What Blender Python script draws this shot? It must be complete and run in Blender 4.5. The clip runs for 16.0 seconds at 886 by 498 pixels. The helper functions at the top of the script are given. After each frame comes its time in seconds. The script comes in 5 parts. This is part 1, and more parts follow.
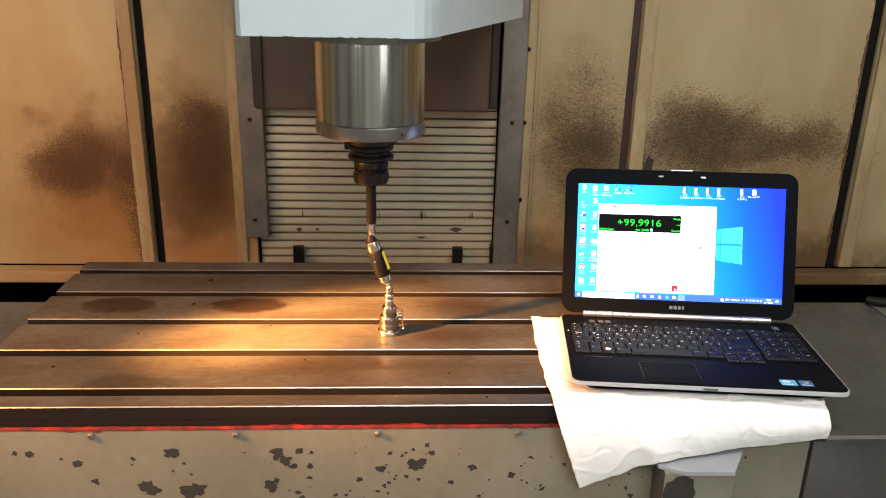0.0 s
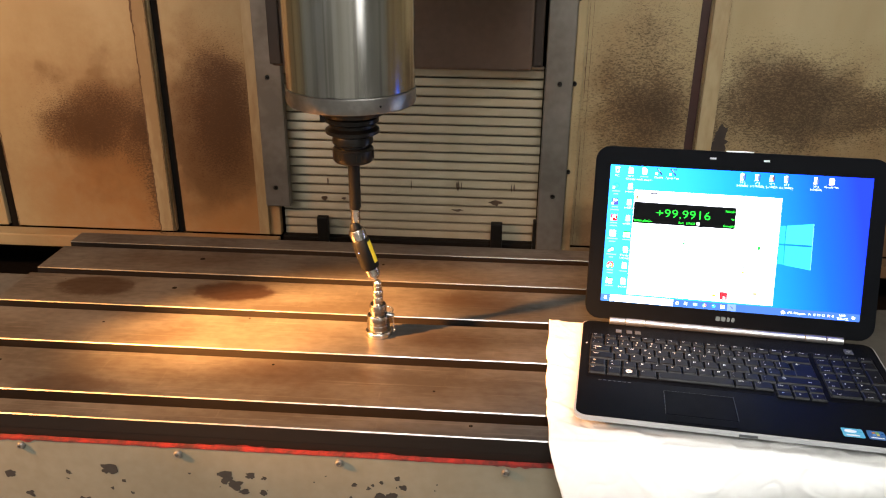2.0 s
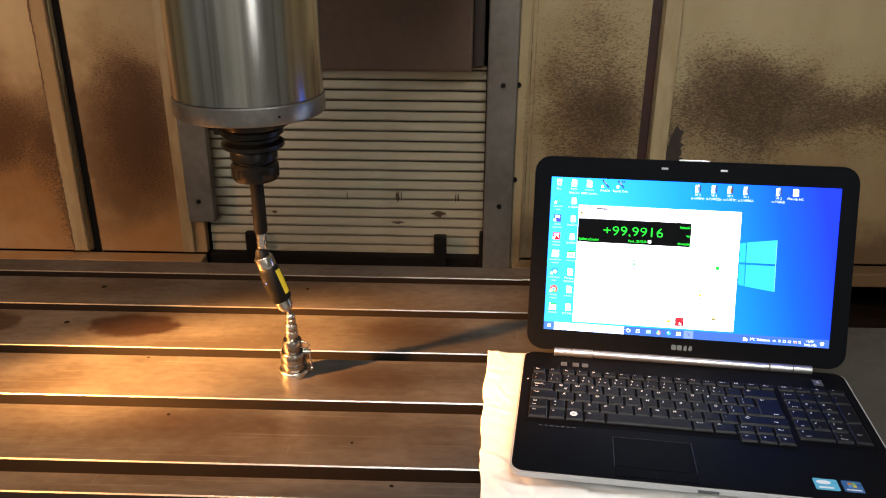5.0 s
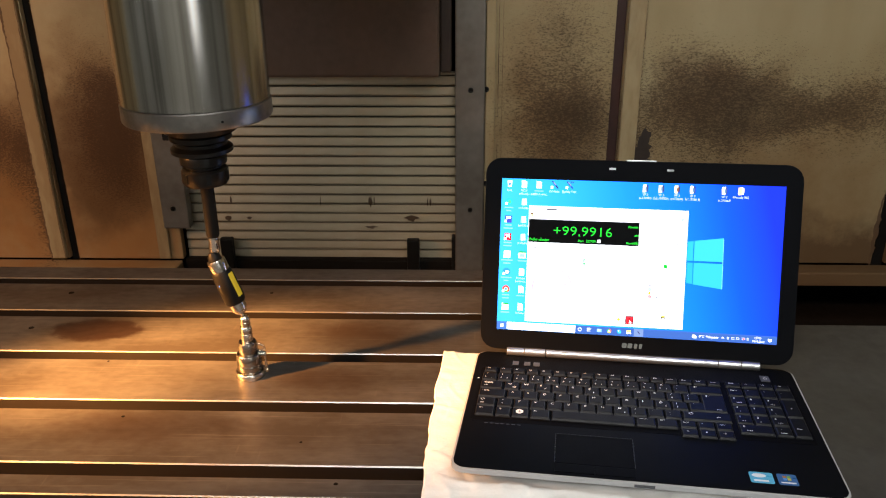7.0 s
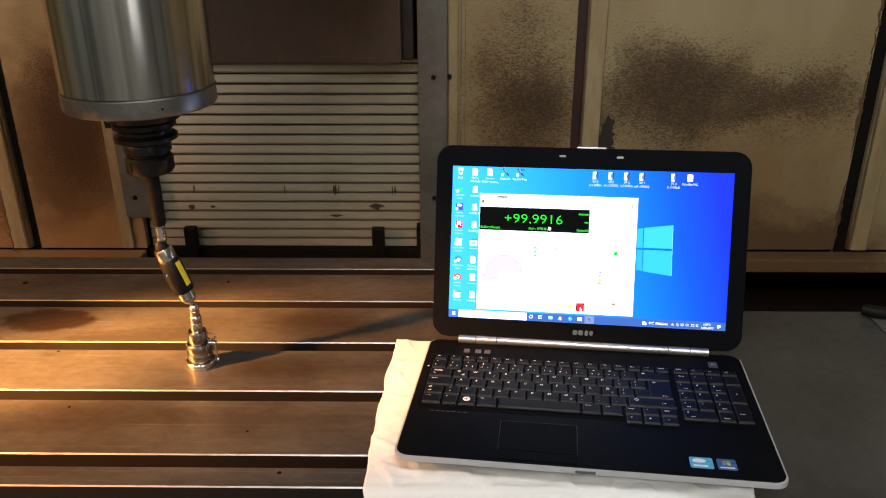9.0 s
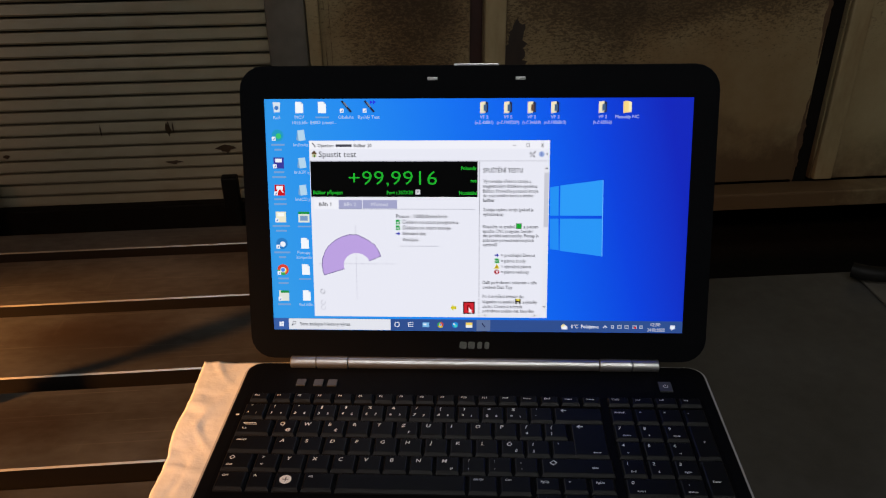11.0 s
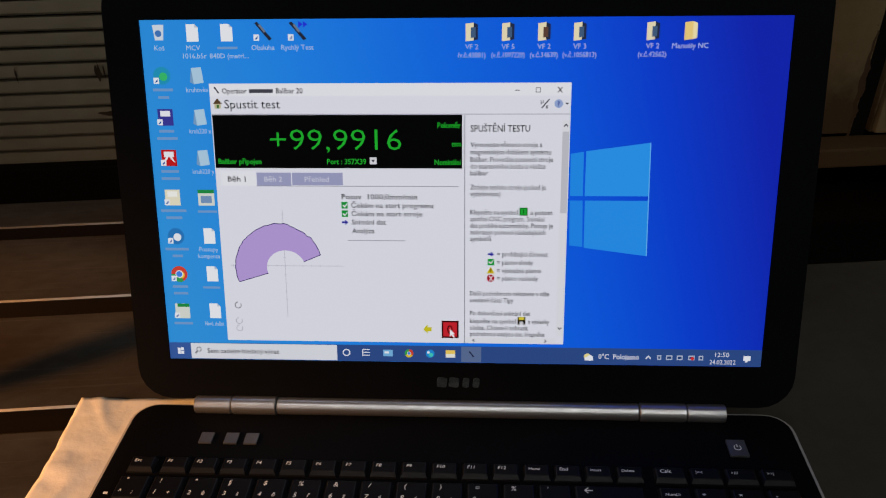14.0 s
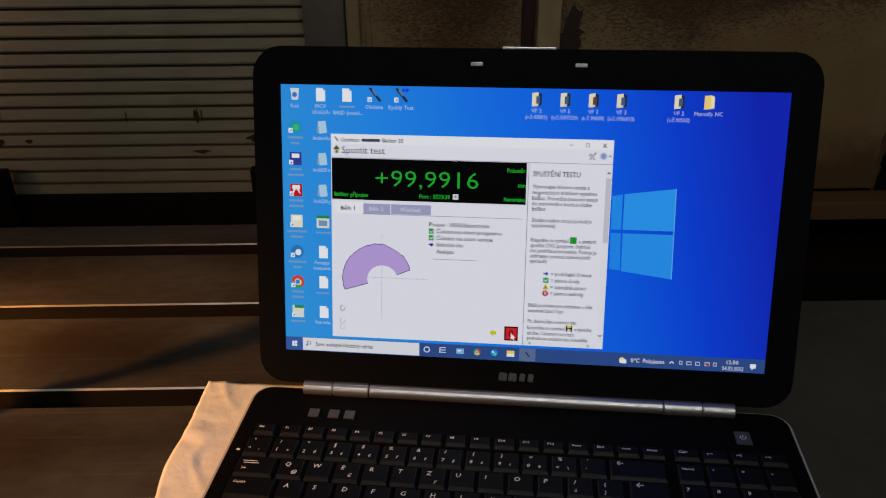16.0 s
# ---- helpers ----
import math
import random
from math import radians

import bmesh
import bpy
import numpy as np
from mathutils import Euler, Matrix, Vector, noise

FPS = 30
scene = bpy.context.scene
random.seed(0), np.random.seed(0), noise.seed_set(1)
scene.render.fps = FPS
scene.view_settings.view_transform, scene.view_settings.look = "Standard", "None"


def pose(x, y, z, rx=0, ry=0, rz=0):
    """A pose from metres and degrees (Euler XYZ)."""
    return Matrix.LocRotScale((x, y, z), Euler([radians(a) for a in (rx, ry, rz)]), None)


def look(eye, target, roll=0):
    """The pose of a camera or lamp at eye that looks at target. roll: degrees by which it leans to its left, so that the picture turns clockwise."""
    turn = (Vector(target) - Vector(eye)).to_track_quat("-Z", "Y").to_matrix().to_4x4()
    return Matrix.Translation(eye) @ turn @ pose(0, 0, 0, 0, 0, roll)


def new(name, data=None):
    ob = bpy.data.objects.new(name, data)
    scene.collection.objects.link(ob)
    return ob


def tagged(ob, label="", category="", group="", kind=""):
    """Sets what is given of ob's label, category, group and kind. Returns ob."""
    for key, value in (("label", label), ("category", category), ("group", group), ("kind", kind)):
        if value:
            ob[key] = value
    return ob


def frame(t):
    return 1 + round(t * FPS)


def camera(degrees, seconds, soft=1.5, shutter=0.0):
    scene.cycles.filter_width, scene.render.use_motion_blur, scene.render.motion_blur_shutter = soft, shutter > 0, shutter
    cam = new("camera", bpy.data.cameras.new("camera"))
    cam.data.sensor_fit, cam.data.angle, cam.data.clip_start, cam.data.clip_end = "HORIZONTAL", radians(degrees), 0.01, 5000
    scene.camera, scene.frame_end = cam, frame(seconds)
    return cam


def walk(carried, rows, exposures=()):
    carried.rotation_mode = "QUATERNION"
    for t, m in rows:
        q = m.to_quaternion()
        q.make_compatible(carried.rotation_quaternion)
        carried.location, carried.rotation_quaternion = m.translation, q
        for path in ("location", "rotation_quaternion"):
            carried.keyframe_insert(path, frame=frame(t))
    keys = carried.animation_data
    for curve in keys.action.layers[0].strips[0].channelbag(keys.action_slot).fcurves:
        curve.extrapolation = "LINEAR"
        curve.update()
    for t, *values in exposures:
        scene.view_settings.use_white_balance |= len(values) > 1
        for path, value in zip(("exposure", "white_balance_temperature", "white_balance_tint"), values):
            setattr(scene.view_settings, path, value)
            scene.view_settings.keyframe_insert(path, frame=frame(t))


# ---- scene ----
cam = camera(57.7, 16.0, soft=1.1)
PATH = [
    (0, (0.094, 0.126, 1.478), (0.203, 2.009, 0.812), 1.4),
    (0.5, (0.132, 0.157, 1.477), (0.218, 2.037, 0.8), 0.9),
    (1, (0.195, 0.218, 1.473), (0.154, 2.088, 0.764), 1.1),
    (1.5, (0.241, 0.255, 1.472), (0.108, 2.106, 0.727), 1.5),
    (2, (0.243, 0.336, 1.469), (0.109, 2.169, 0.68), 0.5),
    (2.5, (0.232, 0.427, 1.455), (0.223, 2.264, 0.663), -0.0),
    (3, (0.242, 0.464, 1.448), (0.254, 2.286, 0.623), 1.0),
    (3.5, (0.255, 0.478, 1.446), (0.262, 2.295, 0.612), 2.0),
    (4, (0.263, 0.477, 1.448), (0.236, 2.301, 0.628), 1.5),
    (6.5, (0.342, 0.462, 1.447), (0.289, 2.305, 0.672), -0.3),
    (7, (0.356, 0.459, 1.447), (0.293, 2.302, 0.673), -0.4),
    (7.5, (0.371, 0.456, 1.447), (0.298, 2.301, 0.68), -0.6),
    (8, (0.388, 0.453, 1.446), (0.305, 2.301, 0.685), -0.7),
    (10.3, (0.441, 0.565, 1.439), (0.523, 2.369, 0.579), -0.5),
    (10.5, (0.478, 0.635, 1.411), (0.556, 2.436, 0.545), -1.3),
    (11, (0.495, 0.802, 1.346), (0.626, 2.54, 0.366), -0.5),
    (11.5, (0.516, 0.894, 1.309), (0.647, 2.586, 0.25), -0.6),
    (12, (0.528, 0.953, 1.284), (0.65, 2.627, 0.196), -1.1),
    (12.5, (0.531, 0.99, 1.261), (0.641, 2.656, 0.161), -0.9),
    (13, (0.529, 1.008, 1.253), (0.65, 2.667, 0.143), -0.5),
    (13.5, (0.531, 1.004, 1.259), (0.651, 2.674, 0.164), -0.7),
    (14, (0.53, 1.0, 1.263), (0.646, 2.675, 0.176), -0.7),
    (14.5, (0.531, 0.999, 1.262), (0.641, 2.679, 0.182), -0.8),
    (15, (0.531, 0.999, 1.264), (0.629, 2.678, 0.182), -0.8),
    (15.5, (0.524, 0.981, 1.275), (0.604, 2.663, 0.196), -0.6),
    (16, (0.504, 0.893, 1.312), (0.527, 2.628, 0.318), -0.4),
]
walk(cam, [(t, look(eye, target, roll)) for t, eye, target, roll in PATH],
     [(0, -0.35), (2.0, -0.4), (4.0, -0.6), (6.5, -0.95), (8.0, -1.05), (10.3, -1.85), (11.0, -2.55), (12.0, -2.85), (13.0, -2.93), (15.5, -2.93), (16.0, -2.93)])

# ---- light ----
world = bpy.data.worlds.new("world")
scene.world = world
world.use_nodes = True
world.node_tree.nodes["Background"].inputs[0].default_value = (0.8, 0.9, 1.0, 1)
world.node_tree.nodes["Background"].inputs[1].default_value = 0.2


def area_light(name, eye, target, power, width, depth, colour):
    data = bpy.data.lights.new(name, "AREA")
    data.shape, data.size, data.size_y, data.energy, data.color = "RECTANGLE", width, depth, power, colour
    ob = new(name, data)
    ob.matrix_world = look(eye, target)
    return ob


# Unseen daylight fill, split in two for bright bands on the quill.
for wx, wy in ((-2.85, -1.15), (-1.5, -2.1)):
    area_light("daylight_fill_light", (wx, wy, 2.5), (0.1, 1.2, 0.9), 22, 0.7, 1.5, (0.95, 0.98, 1.0))
# Added light with no known source, for a band on the quill's right.
area_light("quill_fill_light", (2.1, -2.3, 2.0), (0.2, 1.3, 1.0), 20, 0.8, 2.0, (0.97, 0.99, 1.0))
# Added overhead fill that lifts cloth and table against the walls.
area_light("overhead_fill_light", (0.42, 0.55, 2.5), (0.42, 0.85, 0.9), 27, 1.2, 0.35, (0.98, 1.0, 1.0))
# Added fill that brightens the unseen floor mirrored in the quill.
area_light("floor_fill_light", (0.6, -2.0, 3.6), (0.6, -1.6, 0.0), 150, 2.4, 0.5, (1.0, 0.99, 0.95))


def machine_lamp(name, power, degrees, target, soft):
    """One warm beam of the halogen machine lamp."""
    data = bpy.data.lights.new(name, "SPOT")
    data.energy, data.color, data.spot_size, data.spot_blend, data.shadow_soft_size = power, (1.0, 0.41, 0.10), radians(degrees), 1.0, soft
    new(name, data).matrix_world = look((-1.2, 0.78, 1.60), target)


machine_lamp("machine_lamp_beam", 5200, 12, (-0.10, 1.365, 0.9), 0.045)
machine_lamp("machine_lamp_rim", 1500, 19, (0.09, 1.31, 0.92), 0.05)
machine_lamp("machine_lamp_spill", 290, 40, (-0.24, 1.27, 0.9), 0.05)
machine_lamp("machine_lamp_scatter", 85, 58, (-0.85, 1.9, 1.05), 0.03)

# ---- materials ----


def material(name, base, dark=None, rough=0.5, metal=0.0, scale=8.0, bump=0.1, fine=60.0, stretch=(1, 1, 1), amount=0.5, spec=0.5, rough_var=0.12):
    """A surface with two scales of variation between two colours, uneven gloss and fine relief."""
    m = bpy.data.materials.new(name)
    m.use_nodes = True
    n, l = m.node_tree.nodes, m.node_tree.links
    p = n["Principled BSDF"]
    p.inputs["Metallic"].default_value = metal
    p.inputs["Specular IOR Level"].default_value = spec
    co = n.new("ShaderNodeTexCoord")
    mp = n.new("ShaderNodeMapping")
    mp.inputs["Scale"].default_value = stretch
    l.new(co.outputs["Object"], mp.inputs["Vector"])
    big, small = n.new("ShaderNodeTexNoise"), n.new("ShaderNodeTexNoise")
    big.inputs["Scale"].default_value, big.inputs["Detail"].default_value = scale, 6
    small.inputs["Scale"].default_value, small.inputs["Detail"].default_value = fine, 4
    l.new(mp.outputs[0], big.inputs["Vector"])
    l.new(mp.outputs[0], small.inputs["Vector"])
    mixf = n.new("ShaderNodeMath")
    mixf.operation = "MULTIPLY_ADD"
    l.new(small.outputs["Fac"], mixf.inputs[0])
    mixf.inputs[1].default_value = 0.35
    ramp = n.new("ShaderNodeMapRange")
    ramp.inputs["From Min"].default_value, ramp.inputs["From Max"].default_value = 0.42, 0.8
    l.new(big.outputs["Fac"], mixf.inputs[2])
    l.new(mixf.outputs[0], ramp.inputs["Value"])
    ramp.inputs["To Max"].default_value = amount
    mix = n.new("ShaderNodeMix")
    mix.data_type = "RGBA"
    mix.inputs["A"].default_value = (*base, 1)
    mix.inputs["B"].default_value = (*(dark or [c * 0.6 for c in base]), 1)
    l.new(ramp.outputs[0], mix.inputs["Factor"])
    l.new(mix.outputs["Result"], p.inputs["Base Color"])
    rr = n.new("ShaderNodeMapRange")
    rr.inputs["To Min"].default_value, rr.inputs["To Max"].default_value = max(0.02, rough - rough_var), min(1, rough + rough_var)
    l.new(small.outputs["Fac"], rr.inputs["Value"])
    l.new(rr.outputs[0], p.inputs["Roughness"])
    if bump:
        b = n.new("ShaderNodeBump")
        b.inputs["Strength"].default_value, b.inputs["Distance"].default_value = bump, 0.002
        l.new(small.outputs["Fac"], b.inputs["Height"])
        l.new(b.outputs[0], p.inputs["Normal"])
    return m


def stained_or_lit(m, patches, colour, fine=90.0, low=0.45, high=0.75, strength=0.9, size=(1, 1, 1), weight=0.62, grain=0.7, warp=0.0):
    """Adds soft round patches of colour, stains or painted light, with a speckled, worn edge; a patch is the centre and
    half sizes in the object's metres.
    """
    n, l = m.node_tree.nodes, m.node_tree.links
    p = n["Principled BSDF"]
    old = p.inputs["Base Color"].links[0].from_socket
    co = n.new("ShaderNodeTexCoord")
    place = co.outputs["Object"]
    if warp:
        wander, scaled, moved = n.new("ShaderNodeTexNoise"), n.new("ShaderNodeVectorMath"), n.new("ShaderNodeVectorMath")
        wander.inputs["Scale"].default_value, wander.inputs["Detail"].default_value = 7.0, 6
        l.new(place, wander.inputs["Vector"])
        scaled.operation = "MULTIPLY_ADD"
        scaled.inputs[1].default_value, scaled.inputs[2].default_value = (warp, 0, warp * 1.5), (-warp / 2, 0, -warp * 0.75)
        l.new(wander.outputs["Color"], scaled.inputs[0])
        l.new(place, moved.inputs[0])
        l.new(scaled.outputs[0], moved.inputs[1])
        place = moved.outputs[0]
    total = None
    for centre, half in patches:
        mp = n.new("ShaderNodeMapping")
        mp.inputs["Location"].default_value = [-c / h for c, h in zip(centre, half)]
        mp.inputs["Scale"].default_value = [1 / h for h in half]
        l.new(place, mp.inputs["Vector"])
        ln = n.new("ShaderNodeVectorMath")
        ln.operation = "LENGTH"
        l.new(mp.outputs[0], ln.inputs[0])
        fall = n.new("ShaderNodeMapRange")
        fall.interpolation_type = "SMOOTHSTEP"
        fall.inputs["From Min"].default_value, fall.inputs["From Max"].default_value = 1.0, 0.0
        l.new(ln.outputs["Value"], fall.inputs["Value"])
        if total is None:
            total = fall.outputs[0]
        else:
            mx = n.new("ShaderNodeMath")
            mx.operation = "MAXIMUM"
            l.new(total, mx.inputs[0])
            l.new(fall.outputs[0], mx.inputs[1])
            total = mx.outputs[0]
    speck = n.new("ShaderNodeTexNoise")
    speck.inputs["Scale"].default_value, speck.inputs["Detail"].default_value, speck.inputs["Roughness"].default_value = fine, 8, grain
    flat = n.new("ShaderNodeMapping")
    flat.inputs["Scale"].default_value = size
    l.new(co.outputs["Object"], flat.inputs["Vector"])
    l.new(flat.outputs[0], speck.inputs["Vector"])
    add = n.new("ShaderNodeMath")
    add.operation = "MULTIPLY_ADD"
    l.new(total, add.inputs[0])
    add.inputs[1].default_value = weight
    l.new(speck.outputs["Fac"], add.inputs[2])
    edge = n.new("ShaderNodeMapRange")
    edge.inputs["From Min"].default_value, edge.inputs["From Max"].default_value = low + 0.2, high + 0.3
    edge.inputs["To Max"].default_value = strength
    l.new(add.outputs[0], edge.inputs["Value"])
    gate = n.new("ShaderNodeMath")
    gate.operation = "MULTIPLY"
    lim = n.new("ShaderNodeMapRange")
    lim.inputs["From Max"].default_value = 0.12
    l.new(total, lim.inputs["Value"])
    l.new(edge.outputs[0], gate.inputs[0])
    l.new(lim.outputs[0], gate.inputs[1])
    mix = n.new("ShaderNodeMix")
    mix.data_type = "RGBA"
    mix.inputs["B"].default_value = (*colour, 1)
    l.new(old, mix.inputs["A"])
    l.new(gate.outputs[0], mix.inputs["Factor"])
    l.new(mix.outputs["Result"], p.inputs["Base Color"])
    return m


def emitter(name, colour, strength=1.0):
    m = bpy.data.materials.new(name)
    m.use_nodes = True
    p = m.node_tree.nodes["Principled BSDF"]
    p.inputs["Base Color"].default_value = (0.003, 0.003, 0.003, 1)
    p.inputs["Roughness"].default_value = 0.4
    p.inputs["Specular IOR Level"].default_value = 0.06
    p.inputs["Emission Color"].default_value = (*colour, 1)
    p.inputs["Emission Strength"].default_value = strength
    return m



def streaked(m, scale, low, high, strength, colour, turn=0.0):
    """Adds fine streaks, scratches or painted reflections, long in one direction."""
    n, l = m.node_tree.nodes, m.node_tree.links
    p = n["Principled BSDF"]
    old = p.inputs["Base Color"].links[0].from_socket
    co, mp, tex, cut, mix = n.new("ShaderNodeTexCoord"), n.new("ShaderNodeMapping"), n.new("ShaderNodeTexNoise"), n.new("ShaderNodeMapRange"), n.new("ShaderNodeMix")
    mp.inputs["Scale"].default_value, mp.inputs["Rotation"].default_value = scale, (0, 0, turn)
    tex.inputs["Scale"].default_value, tex.inputs["Detail"].default_value = 1.0, 3
    cut.inputs["From Min"].default_value, cut.inputs["From Max"].default_value, cut.inputs["To Max"].default_value = low, high, strength
    mix.data_type = "RGBA"
    mix.inputs["B"].default_value = (*colour, 1)
    l.new(co.outputs["Object"], mp.inputs["Vector"])
    l.new(mp.outputs[0], tex.inputs["Vector"])
    l.new(tex.outputs["Fac"], cut.inputs["Value"])
    l.new(old, mix.inputs["A"])
    l.new(cut.outputs[0], mix.inputs["Factor"])
    l.new(mix.outputs["Result"], p.inputs["Base Color"])
    return m


STEEL = material("table_steel", (0.155, 0.148, 0.140), (0.066, 0.054, 0.045), rough=0.36, metal=0.6, scale=9, fine=70, stretch=(0.8, 1.6, 1), amount=0.85, bump=0.03, rough_var=0.16)
streaked(STEEL, (5, 300, 1), 0.60, 0.78, 0.35, (0.32, 0.29, 0.26))
streaked(STEEL, (9, 190, 1), 0.62, 0.80, 0.3, (0.05, 0.04, 0.03), 0.09)
streaked(STEEL, (120, 14, 1), 0.66, 0.82, 0.22, (0.3, 0.27, 0.24), 0.6)
stained_or_lit(STEEL, [((-0.17, 1.455, 0.9), (0.080, 0.040, 0.05)), ((-0.40, 1.455, 0.9), (0.075, 0.042, 0.05))], (0.026, 0.011, 0.007), fine=40, low=0.22, high=0.34, strength=0.88, warp=0.05)
stained_or_lit(STEEL, [((-0.3, 1.175, 0.9), (0.09, 0.032, 0.05))], (0.040, 0.022, 0.015), fine=40, low=0.25, high=0.5, strength=0.6, warp=0.05)
stained_or_lit(STEEL, [((0.16, 1.33, 0.9), (0.10, 0.05, 0.05)), ((0.22, 1.46, 0.9), (0.12, 0.05, 0.05)), ((-0.02, 1.22, 0.9), (0.16, 0.06, 0.05)), ((-0.30, 1.57, 0.9), (0.2, 0.05, 0.05))], (0.050, 0.026, 0.014), fine=22, low=0.3, high=0.7, strength=0.55, warp=0.08)
BRIGHT = material("worn_bright_edge", (0.50, 0.48, 0.45), (0.2, 0.18, 0.16), rough=0.38, metal=1.0, scale=20, stretch=(0.3, 1, 1), amount=0.6, bump=0.03)
# Near-black: shade inside the slots and under the table put into the steel's colour.
SLOT = material("slot_shade_steel", (0.022, 0.016, 0.012), (0.008, 0.006, 0.005), rough=0.5, metal=0.6, scale=9, stretch=(0.3, 1, 1))
CREAM = material("cream_paint", (0.41, 0.335, 0.197), (0.275, 0.20, 0.10), rough=0.45, spec=0.28, scale=2.2, fine=13, stretch=(1, 1, 0.35), amount=0.8, bump=0.04)
stained_or_lit(CREAM, [((-0.62, 2.0, 0.95), (0.36, 0.6, 0.40)), ((-0.38, 2.0, 0.95), (0.20, 0.6, 0.5)), ((0.50, 2.0, 0.95), (0.22, 0.6, 0.45)), ((0.95, 2.0, 0.92), (0.5, 0.6, 0.36))], (0.19, 0.10, 0.038), fine=9, low=0.28, high=0.8, strength=0.7, warp=0.2)
# Orange wash low on the left panels: the lamp's warm light painted in.
stained_or_lit(CREAM, [((-0.36, 2.0, 0.82), (0.2, 0.6, 0.26)), ((-0.60, 2.0, 0.84), (0.3, 0.6, 0.22))], (0.27, 0.115, 0.03), fine=10, low=0.15, high=0.8, strength=0.75)
GRIME = [((-0.61, 2.0, 1.04), (0.22, 0.6, 0.13)), ((-0.385, 2.0, 1.00), (0.14, 0.6, 0.20)), ((0.54, 2.0, 1.08), (0.14, 0.6, 0.17)), ((0.82, 2.0, 1.09), (0.21, 0.6, 0.11)), ((1.04, 2.0, 1.08), (0.26, 0.6, 0.08))]
stained_or_lit(CREAM, GRIME, (0.120, 0.070, 0.034), fine=7, low=0.15, high=0.9, strength=0.7, warp=0.22)
stained_or_lit(CREAM, [((-0.38, 2.0, 1.015), (0.13, 0.6, 0.19))], (0.040, 0.022, 0.012), fine=7, low=0.05, high=0.65, strength=0.8, warp=0.1)
stained_or_lit(CREAM, [((0.56, 2.0, 1.075), (0.09, 0.6, 0.11)), ((0.88, 2.0, 1.08), (0.14, 0.6, 0.06))], (0.050, 0.032, 0.018), fine=12, low=0.2, high=0.8, strength=0.6, warp=0.14)
SPECKS = [(c, (h[0] * 1.7, h[1], h[2] * 2.1)) for c, h in GRIME[2:]] + [((0.68, 2.0, 1.02), (0.09, 0.6, 0.2)), ((-0.53, 2.0, 0.92), (0.06, 0.6, 0.4))]
stained_or_lit(CREAM, [((-0.60, 2.0, 0.98), (0.24, 0.6, 0.22)), ((-0.39, 2.0, 1.03), (0.16, 0.6, 0.22))], (0.13, 0.062, 0.020), fine=14, low=0.2, high=0.75, strength=0.6, warp=0.2)
stained_or_lit(CREAM, [((1.05, 2.0, 0.75), (0.55, 0.6, 0.15)), ((0.5, 2.0, 0.75), (0.2, 0.6, 0.14))], (0.075, 0.042, 0.020), fine=16, low=0.15, high=0.6, strength=0.85, warp=0.12)
FRECKLES = [((-0.66, 2.0, 1.02), (0.28, 0.6, 0.17)), ((-0.56, 2.0, 0.98), (0.12, 0.6, 0.17)), ((-0.37, 2.0, 1.05), (0.17, 0.6, 0.30))]
stained_or_lit(CREAM, FRECKLES, (0.040, 0.016, 0.005), fine=300, low=0.43, high=0.40, strength=0.8, size=(0.62, 1, 1.15), weight=0.25, grain=0.9, warp=0.12)
stained_or_lit(CREAM, SPECKS, (0.036, 0.019, 0.008), fine=290, low=0.42, high=0.38, strength=0.75, size=(0.55, 1, 1.2), weight=0.19, grain=0.88, warp=0.1)
stained_or_lit(CREAM, [((0.0, 2.0, 1.0), (4.0, 0.6, 1.3))], (0.05, 0.03, 0.015), fine=150, low=0.55, high=0.50, strength=0.6, weight=0.06)
LIP = material("lip_cream_paint", (0.40, 0.315, 0.178), (0.21, 0.135, 0.06), rough=0.42, scale=7, fine=90, stretch=(1, 1, 0.3), amount=0.9, bump=0.04)
# Near-black for grimy seams, and for shade painted into recesses.
GAP = material("grime_and_shade_gap", (0.009, 0.007, 0.0055), (0.005, 0.004, 0.003), rough=0.7, scale=20, spec=0.1)
RUST = material("red_brown_seam", (0.042, 0.012, 0.007), (0.02, 0.009, 0.007), rough=0.6, scale=18)
RAIL = material("grey_galvanised", (0.23, 0.215, 0.19), (0.11, 0.095, 0.075), rough=0.42, metal=0.5, scale=9, amount=0.7)
SLAT = material("slat_cream_metal", (0.44, 0.38, 0.27), (0.30, 0.245, 0.155), rough=0.36, metal=0.25, scale=14, stretch=(0.4, 1, 1), amount=0.6)
BROWN = material("brown_cover", (0.11, 0.070, 0.048), (0.065, 0.040, 0.026), rough=0.5, scale=5, amount=0.8)
FLANGE = material("rusty_brown_flange", (0.040, 0.024, 0.015), (0.016, 0.010, 0.007), rough=0.55, scale=26, stretch=(1, 1, 0.3), amount=0.9)
BLACK = material("black_rubber", (0.006, 0.0056, 0.005), (0.010, 0.009, 0.008), rough=0.5, scale=30, spec=0.15)
HEAD = material("pale_blue_paint", (0.43, 0.495, 0.51), (0.36, 0.42, 0.43), rough=0.38, scale=4, amount=0.5, bump=0.02)
# Colour varies in upright bands that paint reflections onto the quill.
CHROME = material("reflection_banded_steel", (0.86, 0.83, 0.79), (0.42, 0.39, 0.35), rough=0.19, metal=1.0, scale=22, stretch=(1, 1, 0.04), amount=0.75, bump=0.02, rough_var=0.08)
RING = material("matt_steel_ring", (0.27, 0.255, 0.235), (0.19, 0.18, 0.16), rough=0.5, metal=0.8, scale=22)
# Dark upright streaks add more painted reflections of the room.
streaked(CHROME, (75, 75, 0.7), 0.50, 0.68, 0.55, (0.30, 0.27, 0.235))
streaked(CHROME, (150, 150, 1.2), 0.60, 0.72, 0.4, (0.16, 0.14, 0.12))
